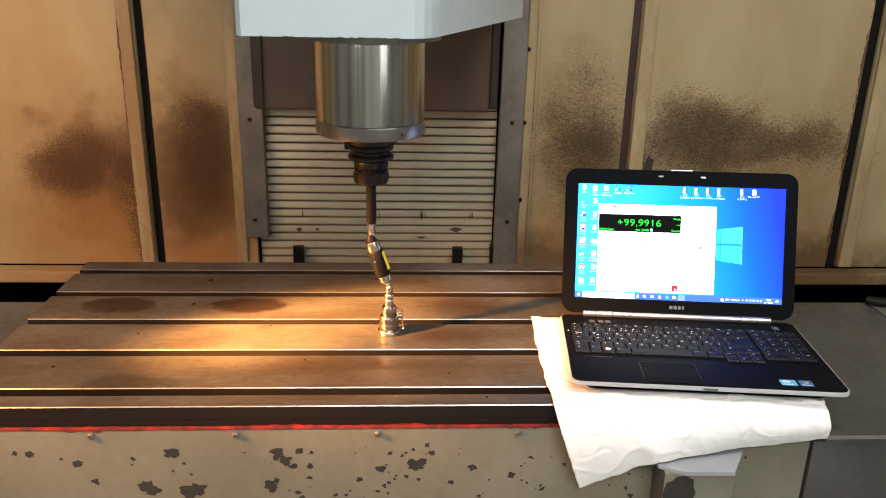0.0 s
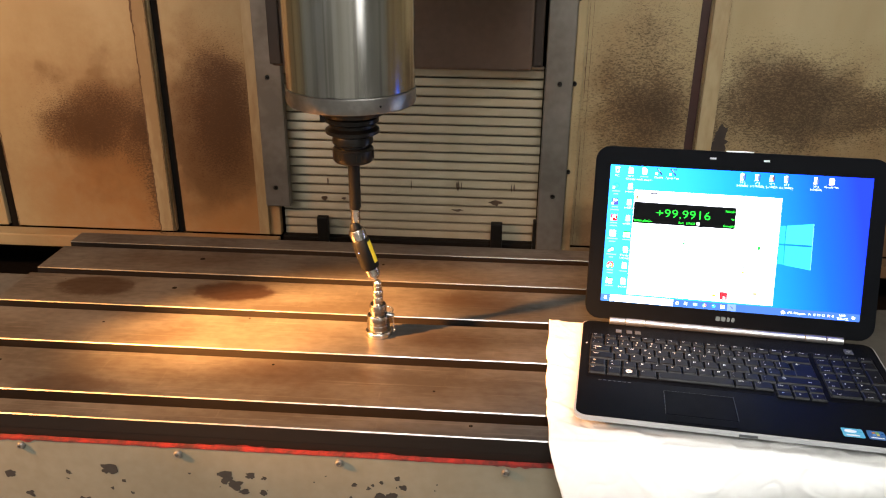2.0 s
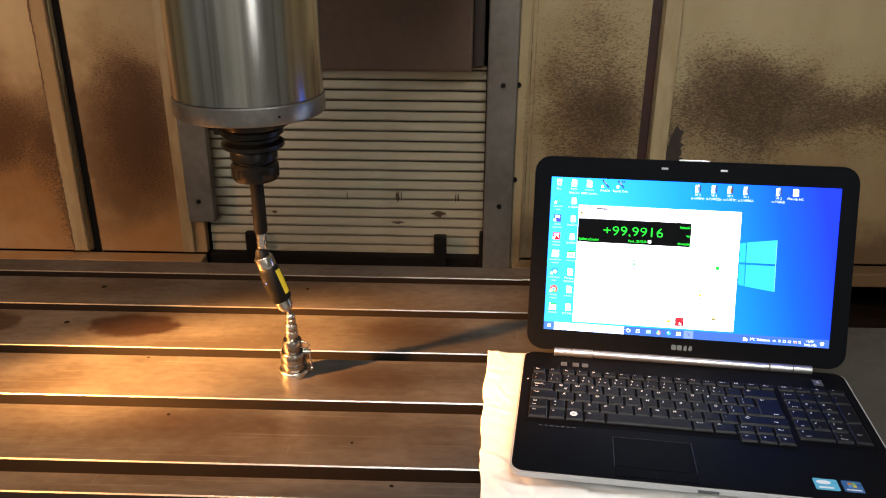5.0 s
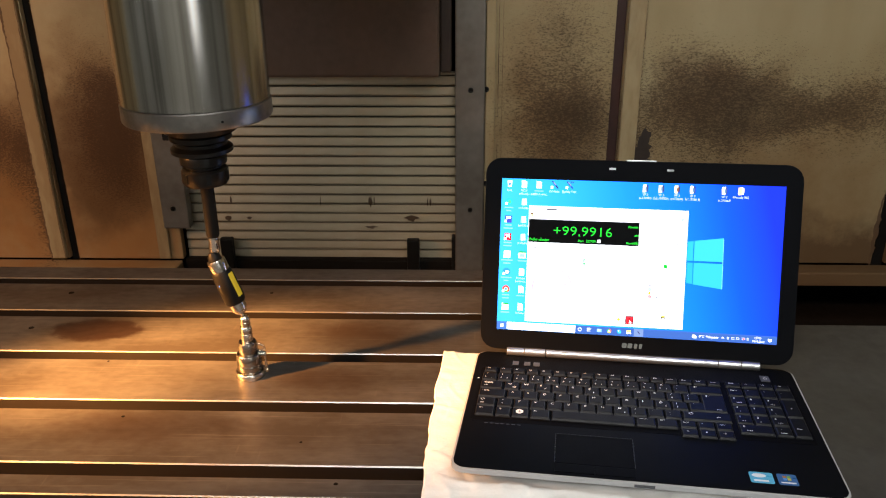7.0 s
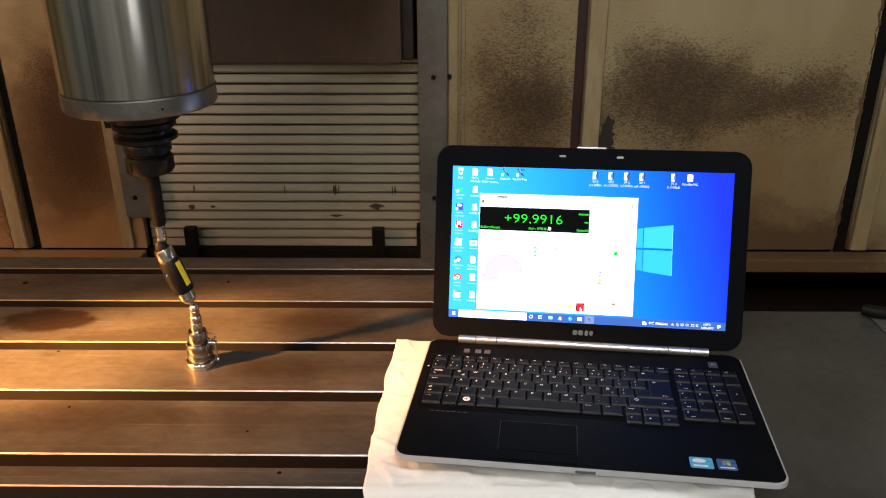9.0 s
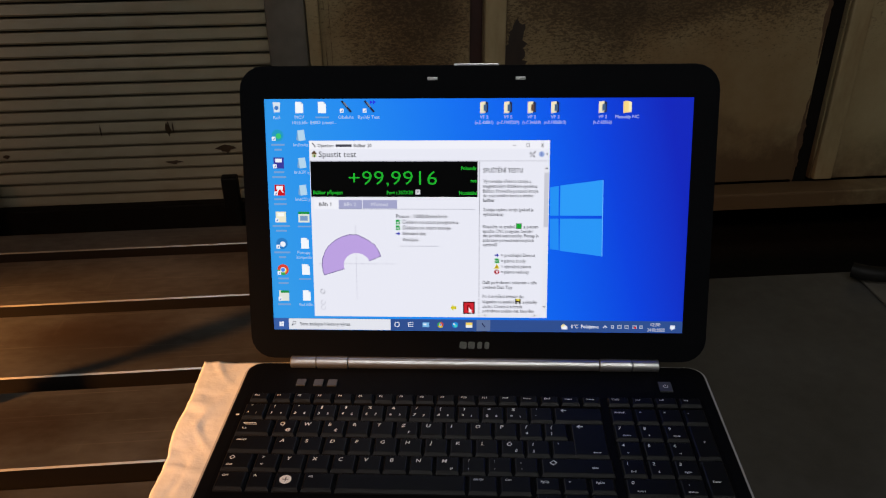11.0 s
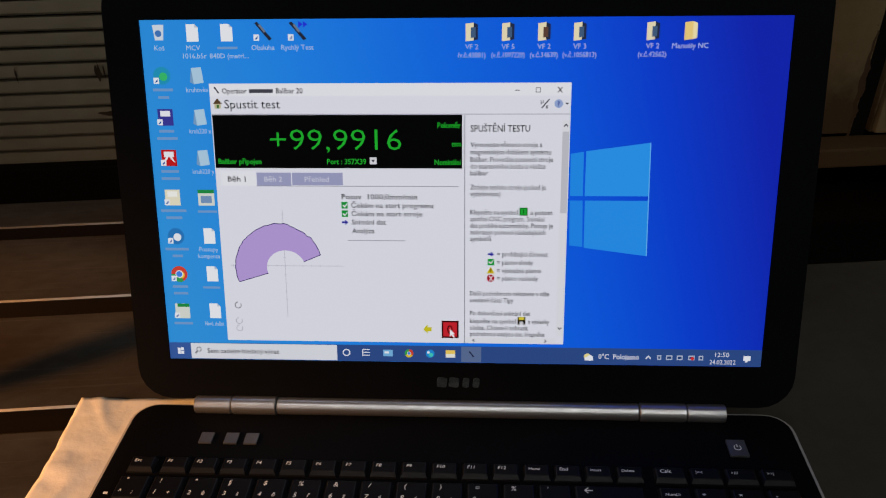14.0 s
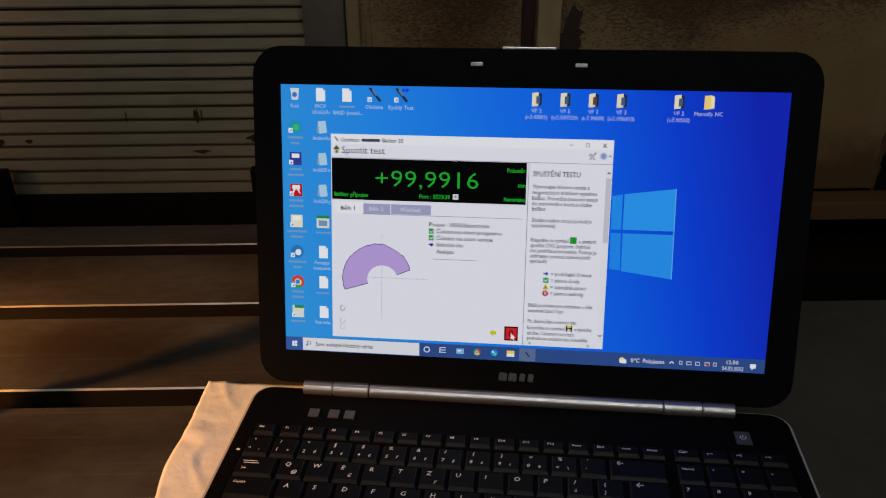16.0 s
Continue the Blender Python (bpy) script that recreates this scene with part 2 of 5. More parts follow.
NOSE = material("worn_nose_steel", (0.34, 0.325, 0.30), (0.20, 0.185, 0.165), rough=0.36, metal=0.9, scale=30, fine=140, amount=0.9)
MOUNT = material("turned_mount_steel", (0.40, 0.38, 0.35), (0.24, 0.22, 0.195), rough=0.24, metal=1.0, scale=60, stretch=(1, 1, 0.3), amount=0.7, bump=0.02)
HOLDER = material("blackened_steel", (0.014, 0.012, 0.010), (0.007, 0.006, 0.005), rough=0.34, metal=0.55, scale=35)
NICKEL = material("nickel_plate", (0.66, 0.63, 0.58), (0.5, 0.46, 0.4), rough=0.22, metal=1.0, scale=40, bump=0.02)
APRON = material("grey_green_paint", (0.200, 0.192, 0.145), (0.135, 0.118, 0.078), rough=0.5, scale=3.5, amount=0.8, bump=0.05)
PRIMER = material("bare_primer", (0.026, 0.023, 0.019), (0.014, 0.012, 0.010), rough=0.7, scale=30)
RED = material("red_paint", (0.29, 0.016, 0.012), (0.05, 0.012, 0.010), rough=0.55, scale=38, fine=200, amount=1.0)
BRACKET = material("light_grey_plate", (0.36, 0.37, 0.39), (0.26, 0.26, 0.27), rough=0.45, metal=0.2, scale=20)
PLATE = material("worn_grey_plate", (0.10, 0.096, 0.09), (0.055, 0.051, 0.046), rough=0.40, metal=0.3, scale=6, amount=0.8)
COVER = material("brown_grey_cover", (0.19, 0.175, 0.15), (0.09, 0.075, 0.06), rough=0.45, metal=0.3, scale=6, amount=0.8)
CLOTH = material("white_cotton", (0.86, 0.845, 0.815), (0.77, 0.75, 0.71), rough=0.9, scale=12, fine=230, bump=0.16, spec=0.15)
PLASTIC = material("matt_black_plastic", (0.0032, 0.0036, 0.0048), (0.0048, 0.0052, 0.0064), rough=0.6, scale=20, fine=900, bump=0.12, spec=0.04)
KEYCAP = material("black_keycap", (0.0065, 0.007, 0.0085), (0.009, 0.0095, 0.011), rough=0.5, scale=60, fine=900, bump=0.06, spec=0.06)
# Keycap plastic made lighter and glossier, so the slopes look lit by colour.
KEYSIDE = material("lit_satin_edge", (0.010, 0.0105, 0.012), (0.008, 0.0085, 0.010), rough=0.36, scale=60, bump=0.0, spec=0.16)
TRAY = material("black_key_well", (0.003, 0.003, 0.0035), (0.004, 0.004, 0.005), rough=0.7, scale=60, spec=0.04)
SILVER = material("brushed_silver", (0.62, 0.62, 0.63), (0.55, 0.55, 0.56), rough=0.32, metal=0.9, scale=30, stretch=(0.1, 1, 1), bump=0.0, rough_var=0.03)
RIM = material("silver_paint", (0.50, 0.50, 0.51), (0.44, 0.44, 0.45), rough=0.35, metal=0.2, scale=40, bump=0.0)
CONCRETE = material("concrete_floor", (0.36, 0.35, 0.33), (0.26, 0.25, 0.24), rough=0.6, scale=3)
WALLPAINT = material("workshop_wall_paint", (0.55, 0.55, 0.5), (0.45, 0.45, 0.4), rough=0.8, scale=2)

# ---- builders ----


def box(bm, x0, x1, y0, y1, z0, z1, bevel=0.0, m=None):
    """A box between two corners, with its edges rounded; m moves it."""
    made = bmesh.ops.create_cube(bm, size=1.0, matrix=Matrix.Translation(((x0 + x1) / 2, (y0 + y1) / 2, (z0 + z1) / 2)) @ Matrix.Diagonal((x1 - x0, y1 - y0, z1 - z0, 1)))
    if bevel:
        edges = list({e for v in made["verts"] for e in v.link_edges})
        made = bmesh.ops.bevel(bm, geom=edges, offset=bevel, segments=2, affect="EDGES", profile=0.6)
    if m is not None:
        bmesh.ops.transform(bm, matrix=m, verts=made["verts"])
    return bm


def boxed(*a, **k):
    return box(bmesh.new(), *a, **k)


def turned(rows, steps=48, m=None):
    """A body of revolution about z from rows of (radius, z)."""
    bm = bmesh.new()
    rings = []
    for r, z in rows:
        rings.append([bm.verts.new((r * math.cos(2 * math.pi * i / steps), r * math.sin(2 * math.pi * i / steps), z)) for i in range(steps)] if r > 1e-6 else [bm.verts.new((0, 0, z))])
    for a, b in zip(rings, rings[1:]):
        for i in range(steps):
            j = (i + 1) % steps
            if len(a) == 1 and len(b) == 1:
                continue
            if len(a) == 1:
                bm.faces.new((a[0], b[j], b[i]))
            elif len(b) == 1:
                bm.faces.new((a[i], a[j], b[0]))
            else:
                bm.faces.new((a[i], a[j], b[j], b[i]))
    if len(rings[0]) > 1:
        bm.faces.new(rings[0][::-1])
    if len(rings[-1]) > 1:
        bm.faces.new(rings[-1])
    bmesh.ops.recalc_face_normals(bm, faces=bm.faces)
    if m is not None:
        bmesh.ops.transform(bm, matrix=m, verts=bm.verts)
    return bm


def prism(outline, z0, z1, bevel=0.0, segments=2):
    """An upright prism over an outline of (x, y)."""
    bm = bmesh.new()
    low = [bm.verts.new((x, y, z0)) for x, y in outline]
    high = [bm.verts.new((x, y, z1)) for x, y in outline]
    k = len(outline)
    bm.faces.new(low[::-1])
    top = bm.faces.new(high)
    for i in range(k):
        bm.faces.new((low[i], low[(i + 1) % k], high[(i + 1) % k], high[i]))
    bmesh.ops.recalc_face_normals(bm, faces=bm.faces)
    if bevel:
        bmesh.ops.bevel(bm, geom=list(top.edges), offset=bevel, segments=segments, affect="EDGES", profile=0.6)
    return bm


def rounded(w, d, r, steps=5):
    """The outline of a rectangle with rounded corners, about the origin."""
    pts = []
    for cx, cy, a0 in ((w / 2 - r, d / 2 - r, 0), (-w / 2 + r, d / 2 - r, 90), (-w / 2 + r, -d / 2 + r, 180), (w / 2 - r, -d / 2 + r, 270)):
        for i in range(steps + 1):
            a = radians(a0 + 90 * i / steps)
            pts.append((cx + r * math.cos(a), cy + r * math.sin(a)))
    return pts


def mesh_of(name, bm, mats, smooth=False):
    me = bpy.data.meshes.new(name)
    bm.to_mesh(me)
    bm.free()
    for m in mats if isinstance(mats, (list, tuple)) else [mats]:
        me.materials.append(m)
    if smooth:
        me.polygons.foreach_set("use_smooth", [True] * len(me.polygons))
        me.set_sharp_from_angle(angle=radians(40))
    return me


def part(name, bm, mats, parent=None, label="", smooth=False, m=None):
    ob = new(name, mesh_of(name, bm, mats, smooth))
    if parent is not None:
        ob.parent = parent
    if m is not None:
        ob.matrix_basis = m
    if label:
        ob["label"] = label
    return ob


def thing(name, m, label, category, group="", kind=""):
    ob = new(name)
    ob.empty_display_size = 0.05
    ob.matrix_basis = m
    return tagged(ob, label, category, group, kind)


def structure(name, bm, mats, label, category):
    return tagged(part(name, bm, mats), label, category, "", "structure")


def hexagon_screw(parent, x, y, z, r=0.0045, axis="y", mat=None):
    """A socket screw with a domed head and a sunk hexagon, on a face whose normal is minus y."""
    bm = turned([(0.0, 0.0), (r, 0.0), (r, r * 0.5), (r * 0.75, r * 0.85), (r * 0.45, r * 0.9), (r * 0.45, r * 0.35), (0, r * 0.35)], 14)
    return part("screw", bm, mat or NICKEL, parent, smooth=True, m=pose(x, y, z, 90, 0, 0))


# ---- the workshop round the machine ----
structure("floor", boxed(-5, 6, -4, 4, -0.1, 0), CONCRETE, "grey concrete workshop floor", "floor")
structure("wall_south", boxed(-5, 6, -4.1, -4, 0, 4), WALLPAINT, "pale painted workshop wall", "wall")
structure("wall_north", boxed(-5, 6, 4, 4.1, 0, 4), WALLPAINT, "pale painted workshop wall", "wall")
structure("wall_west", boxed(-5.1, -5, -4, 4, 0, 4), WALLPAINT, "pale painted workshop wall", "wall")
structure("wall_east", boxed(6, 6.1, -4, 4, 0, 4), WALLPAINT, "pale painted workshop wall", "wall")
structure("ceiling", boxed(-5, 6, -4, 4, 4, 4.1), WALLPAINT, "pale workshop ceiling", "ceiling")

# ---- enclosure of the machine ----
WALL_Y = 2.03


def wall_panel(name, x0, x1, lip="", z0=0.76, z1=2.7):
    """A cream sheet panel with folded edges; lip: the side that has a raised folded strip."""
    bm = boxed(x0, x1, WALL_Y, WALL_Y + 0.02, z0, z1, bevel=0.003)
    wall = structure(name, bm, CREAM, "cream painted sheet metal wall with brown grime", "wall")
    if lip:
        a, b = (x1 - 0.034, x1 - 0.001) if lip == "right" else (x0 + 0.001, x0 + 0.034)
        part("folded_lip", boxed(a, b, WALL_Y - 0.012, WALL_Y - 0.001, z0 + 0.004, z1, bevel=0.003), LIP, wall)
    return wall


wall_panel("wall_panel_1", -1.45, -0.915)
wall_panel("wall_panel_2", -0.89, -0.505, "right")
part("folded_lip", boxed(-0.305, -0.2805, WALL_Y - 0.010, WALL_Y - 0.001, 0.764, 2.7, bevel=0.003), LIP, wall_panel("wall_panel_3", -0.485, -0.256))
wall_panel("wall_panel_4", 0.385, 0.632)
wall_panel("wall_panel_5", 0.652, 1.20, "left")
wall_panel("wall_panel_6", 1.228, 1.60, "left")
structure("wall_lintel", boxed(-0.255, 0.384, WALL_Y, WALL_Y + 0.02, 1.75, 2.7), CREAM, "cream painted sheet metal above the column opening", "wall")
for seam, x0, x1, mat in (("seam_1", -0.915, -0.89, GAP), ("seam_2", -0.505, -0.485, GAP), ("seam_3", 0.632, 0.652, RUST), ("seam_4", 1.20, 1.228, GAP)):
    structure(seam, boxed(x0, x1, WALL_Y + 0.012, WALL_Y + 0.024, 0.73, 2.7), mat, "dark grimy gap between two wall panels", "seam")
structure("wall_back", boxed(-1.45, 1.6, 2.30, 2.34, 0.3, 2.7), GAP, "sheet coloured near-black for the shade behind the wall panels", "wall")
structure("wall_side_left", boxed(-1.49, -1.45, 0.95, 2.34, 0.3, 2.7), CREAM, "cream painted side wall of the enclosure", "wall")
structure("wall_side_right", boxed(1.6, 1.64, 0.95, 2.34, 0.3, 2.7), CREAM, "cream painted side wall of the enclosure", "wall")
# Out of view, added to keep overhead light off the rear.
structure("roof", boxed(-1.49, 1.64, 1.05, 2.34, 2.7, 2.73), CREAM, "unseen cream sheet metal roof added to shade the rear of the enclosure", "roof")
structure("ledge_1", boxed(-1.45, -0.258, 1.985, WALL_Y, 0.728, 0.758, bevel=0.004), CREAM, "cream ledge along the foot of the wall", "ledge")
structure("ledge_2", boxed(0.39, 1.6, 1.985, WALL_Y, 0.728, 0.758, bevel=0.004), CREAM, "cream ledge along the foot of the wall", "ledge")
# The gutter's colour carries the shade between table and wall.
structure("gutter", boxed(-1.45, 1.6, 1.60, 2.30, 0.58, 0.60), GAP, "chip gutter coloured near-black for the shade behind the table", "gutter")


def ragged_strip(x, z0, z1, width, y, seed):
    """A thin upright strip of rust that breaks up and whose sides are chipped."""
    bm = bmesh.new()
    before = None
    steps = int((z1 - z0) / 0.0016)
    for i in range(steps + 1):
        z = z0 + (z1 - z0) * i / steps
        heavy = 0.55 + 0.9 * noise.noise((z * 9, seed, 3)) + 0.5 * noise.noise((z * 45, seed, 5))
        chip = 0.5 * noise.noise((z * 160, seed, 1)) + 0.5 * noise.noise((z * 420, seed, 2))
        wide = width * (heavy + 0.7 * chip)
        shift = width * (0.5 * noise.noise((z * 60, seed + 9, 0)) + 0.3 * chip)
        if wide < width * 0.12:
            before = None
            continue
        now = [bm.verts.new((x - wide / 2 + shift, y, z)), bm.verts.new((x + wide / 2 + shift, y, z))]
        if before:
            bm.faces.new((before[0], before[1], now[1], now[0]))
        before = now
    return bm


RUSTLINE = material("rust_edge", (0.11, 0.055, 0.022), (0.05, 0.028, 0.014), rough=0.7, scale=40)
for x, z0, z1, w, y, seed in ((-0.5375, 0.745, 1.35, 0.0045, WALL_Y - 0.0125, 1.0), (-0.508, 0.745, 1.7, 0.0022, WALL_Y - 0.0125, 8.0), (-0.4835, 0.74, 1.6, 0.002, WALL_Y - 0.0004, 2.0), (1.196, 0.74, 1.6, 0.008, WALL_Y - 0.0004, 3.0), (0.688, 0.95, 1.3, 0.0016, WALL_Y - 0.0004, 4.0), (0.412, 0.75, 1.7, 0.0018, WALL_Y - 0.0004, 5.0), (0.420, 0.75, 1.7, 0.0010, WALL_Y - 0.0004, 6.0), (-0.887, 0.74, 1.5, 0.003, WALL_Y - 0.0004, 7.0)):
    tagged(part("rust_line", ragged_strip(x, z0, z1, w, y, seed), RUSTLINE), "ragged brown rust line along a panel edge", "rust", kind="structure")
bare = bmesh.new()
for bx, bz, br in ((0.701, 1.005, 0.016), (0.706, 1.03, 0.011), (0.698, 0.975, 0.018)):
    bare.faces.new([bare.verts.new((bx + br * (1 + 0.7 * noise.noise((2 * math.cos(a) + bz * 90, 2 * math.sin(a), bx))) * math.cos(a), WALL_Y - 0.0005 - 0.0001 * br, bz + 1.4 * br * (1 + 0.7 * noise.noise((2 * math.sin(a), 2 * math.cos(a), bz * 50))) * math.sin(a))) for a in [2 * math.pi * i / 18 for i in range(18)]])
tagged(part("bare_patch", bare, FLANGE), "dark patch where the wall paint came off", "patch", kind="structure")

# ---- column opening with its slatted way cover ----
cover = thing("slatted_way_cover", pose(0, 0, 0), "cream metal slatted way cover with brown oil marks", "way cover")
SX0, SX1, PITCH = -0.250, 0.328, 0.0207
slat_bm = bmesh.new()
profile = [(0.0, 0.0), (-0.0035, 0.0012), (-0.0045, 0.004), (-0.0015, PITCH - 0.0028), (0.006, PITCH - 0.0028), (0.006, 0.0)]
ends = [[slat_bm.verts.new((x, y, z)) for y, z in profile] for x in (SX0, SX1)]
slat_bm.faces.new(ends[0]), slat_bm.faces.new(ends[1][::-1])
for i in range(len(profile)):
    j = (i + 1) % len(profile)
    slat_bm.faces.new((ends[0][j], ends[0][i], ends[1][i], ends[1][j]))
bmesh.ops.recalc_face_normals(slat_bm, faces=slat_bm.faces)
slat_mesh = mesh_of("slat", slat_bm, SLAT)
for i in range(21):
    slat = new("slat", slat_mesh)
    slat.parent = cover
    slat.location = (0, 2.052, 0.7155 + i * PITCH)
part("backing", boxed(SX0, SX1, 2.059, 2.065, 0.70, 1.15), GAP, cover)
part("top_strip", boxed(SX0, SX1, 2.045, 2.056, 1.1505, 1.157, bevel=0.002), SLAT, cover)
OIL = material("brown_oil", (0.05, 0.03, 0.016), (0.1, 0.06, 0.03), rough=0.4, scale=60)
for x, z, w, h in ((-0.145, 0.853, 0.003, 0.012), (0.045, 0.850, 0.002, 0.014), (0.150, 0.850, 0.006, 0.016), (0.158, 0.852, 0.002, 0.012), (0.27, 0.849, 0.002, 0.014), (0.276, 0.85, 0.003, 0.012), (-0.155, 0.813, 0.012, 0.007), (0.235, 0.815, 0.022, 0.008), (-0.11, 0.814, 0.008, 0.004), (0.15, 0.795, 0.02, 0.004)):
    drip = bmesh.new()
    w, h = w * 1.2, h * 1.5
    outline_pts = [(x + w * (0.5 + 0.35 * noise.noise((i, x * 90, z))) * math.cos(math.pi * i / 8) * (0.7 if i > 8 else 1.1), 2.0468, z + 0.035 + h * (0.5 + 0.4 * noise.noise((i * 1.7, z * 90, x))) * math.sin(math.pi * i / 8)) for i in range(16)]
    drip.faces.new([drip.verts.new(q) for q in outline_pts])
    part("oil_mark", drip, OIL, cover, "brown oil mark")
for x, w, z1 in ((-0.155, 0.026, 0.814), (0.240, 0.026, 0.813), (0.336, 0.030, 0.822)):
    tagged(part("wiper_block", boxed(x - w / 2, x + w / 2, 2.012, 2.0295, 0.69, z1, bevel=0.003), BLACK), "black rubber block at the foot of the way cover", "wiper block", "wiper blocks")
# A black strip stands for the shade below the lowest slats.
tagged(part("cover_sill", boxed(-0.254, 0.388, 2.03, 2.076, 0.60, 0.760, bevel=0.004), GAP), "near-black sill painting in the shade under the slatted way cover", "sill", kind="structure")

brown = thing("column_cover_plate", pose(0, 0, 0), "brown painted column cover plate above the slats", "cover plate")
part("plate", boxed(-0.237, 0.30, 1.985, 2.04, 1.157, 1.75, bevel=0.006), BROWN, brown)
part("edge_strip", boxed(0.3, 0.322, 2.0, 2.04, 1.163, 1.75, bevel=0.005), FLANGE, brown, "dark rusty edge flange")
part("edge_strip", boxed(-0.238, -0.214, 1.974, 1.9845, 1.163, 1.75, bevel=0.003), FLANGE, brown, "dark rusty edge flange")
for side, x0, x1 in (("left", -0.279, -0.224), ("right", 0.329, 0.386)):
    rail = thing("guide_rail", pose(0, 0, 0), "grey metal guide rail beside the way cover, fixed with bolts", "guide rail", "guide rails")
    part("strip", boxed(x0, x1, 2.004, 2.028, 0.84 if side == "left" else 0.745, 1.75, bevel=0.003), RAIL, rail)
    for z in (0.885, 1.13, 1.38):
        hexagon_screw(rail, x0 + 0.03 if side == "right" else x1 - 0.03, 2.004, z, 0.005, mat=HOLDER)
trim = thing("edge_trim", pose(0, 0, 0), "cream edge trim with black bolts beside the guide rail", "trim")
part("strip", boxed(0.387, 0.406, 2.012, 2.029, 0.745, 1.75, bevel=0.003), CREAM, trim)
for z in (0.94, 1.13, 1.30):
    hexagon_screw(trim, 0.389, 2.011, z, 0.0052, mat=BLACK)

# ---- milling head ----
head = thing("milling_head", pose(0, 0, 0), "pale blue painted milling head with a steel spindle", "milling head")
outline = [(-0.113, 1.188), (-0.106, 1.18), (0.098, 1.183), (0.113, 1.186), (0.125, 1.193), (0.135, 1.205), (0.145, 1.224), (0.325, 1.70), (0.325, 1.98), (-0.113, 1.98)]
part("housing", prism(outline, 1.388, 2.1), HEAD, head, "pale blue painted housing")
chips = bmesh.new()
for i in range(60):
    x = random.uniform(-0.10, 0.095) if i < 26 else random.uniform(0.03, 0.095)
    w = random.uniform(0.0008, 0.0032)
    box(chips, x, x + w, 1.1797 + 0.0145 * max(0, x), 1.19, 1.3877, 1.3877 + random.uniform(0.0005, 0.0014))
tagged(part("chipped_edge", chips, PRIMER, head, "chipped paint along the lower edge"), kind="stuff")
SPX, SPY, LIFT = 0.050, 1.348, 0.023
at_spindle = pose(SPX, SPY, LIFT)
part("flange", turned([(0.0, 1.3685), (0.104, 1.3685), (0.106, 1.365), (0.104, 1.352), (0.085, 1.349), (0, 1.349)], 56), RING, head, "dull steel flange", True, at_spindle)
part("quill", turned([(0, 1.349), (0.081, 1.3485), (0.0815, 1.343), (0.0815, 1.2335), (0.0, 1.233)], 72), CHROME, head, "turned steel quill", True, at_spindle)
part("nose_ring", turned([(0, 1.2325), (0.0815, 1.2325), (0.0826, 1.2312), (0.0826, 1.2145), (0.0812, 1.2125), (0.047, 1.2115), (0.0, 1.2115)], 72), NOSE, head, "worn grey nose ring", True, at_spindle)
part("spigot", turned([(0, 1.2113), (0.047, 1.2113), (0.046, 1.204), (0.043, 1.203), (0.0405, 1.1965), (0.0, 1.1962)], 48), HOLDER, head, "dark spindle spigot", True, at_spindle)
for a in range(2):
    part("nose_bolt", turned([(0, 0), (0.0015, 0), (0.0015, 0.0008), (0, 0.0008)], 10), HOLDER, head, m=at_spindle @ pose(0, 0, 0, 0, 0, 180 * a + 35) @ pose(0, -0.0823, 1.222, 90, 0, 0))

tool = thing("tool_holder", at_spindle @ pose(0, -0.003, 0), "blackened steel collet tool holder in the spindle", "tool holder")
part("flange", turned([(0, 1.1960), (0.033, 1.1956), (0.035, 1.1934), (0.035, 1.1881), (0.0295, 1.1846), (0.0295, 1.1810), (0.035, 1.1775), (0.035, 1.1731), (0.028, 1.1705), (0, 1.1696)], 48), HOLDER, tool, smooth=True)
part("drive_key", boxed(-0.040, -0.026, -0.013, 0.001, 1.1872, 1.1986, bevel=0.002), HOLDER, tool)
part("body", turned([(0, 1.1692), (0.0258, 1.1692), (0.0265, 1.1670), (0.0265, 1.1590), (0.021, 1.1564), (0.021, 1.1542), (0, 1.1542)], 40), HOLDER, tool, smooth=True)
nut = turned([(0, 1.1538), (0.0245, 1.1538), (0.0268, 1.1511), (0.0268, 1.1370), (0.0245, 1.1340), (0.012, 1.1331), (0, 1.1331)], 40)
part("collet_nut", nut, HOLDER, tool, smooth=True)
for a in range(6):
    part("nut_slot", boxed(-0.003, 0.003, -0.0274, -0.0258, 1.1388, 1.1502, bevel=0.0006), BLACK, tool, m=pose(0, 0, 0, 0, 0, 60 * a + 25))
part("rod", turned([(0, 1.1328), (0.0078, 1.1328), (0.0078, 1.069), (0.0065, 1.0662), (0, 1.0662)], 24), BLACK, tool, "black extension rod", True)
part("magnetic_cup", turned([(0, 1.066), (0.0058, 1.066), (0.0064, 1.062), (0.0056, 1.059), (0.0062, 1.055), (0.0062, 1.048), (0.0048, 1.0440), (0, 1.0440)], 24), NICKEL, tool, "bright nickel cup", True)

# ---- ballbar between the spindle and the table ----
LOW, HIGH = Vector((0.078, 1.341, 0.980)), Vector((SPX, 1.341, 1.062))
axis = HIGH - LOW
length = axis.length
turn = axis.to_track_quat("Z", "X").to_matrix().to_4x4()
bar = thing("ballbar_gauge", Matrix.Translation(LOW) @ turn, "black ballbar gauge with nickel ends and a yellow label", "ballbar")


def ball(r, z):
    return [(r * math.sin(math.pi * i / 12), z - r * math.cos(math.pi * i / 12)) for i in range(13)]


part("ball", turned(ball(0.0062, 0), 24), NICKEL, bar, "polished steel ball", True)
part("ball", turned(ball(0.0062, length), 24), NICKEL, bar, "polished steel ball", True)
part("shaft", turned([(0, 0.004), (0.0022, 0.004), (0.0022, length - 0.004), (0, length - 0.004)], 16), NICKEL, bar, smooth=True)
part("end_cap", turned([(0, 0.0095), (0.0055, 0.0095), (0.0075, 0.0115), (0.0078, 0.014), (0.0098, 0.0155), (0.0102, 0.025), (0, 0.025)], 28), NICKEL, bar, "nickel end cap", True)
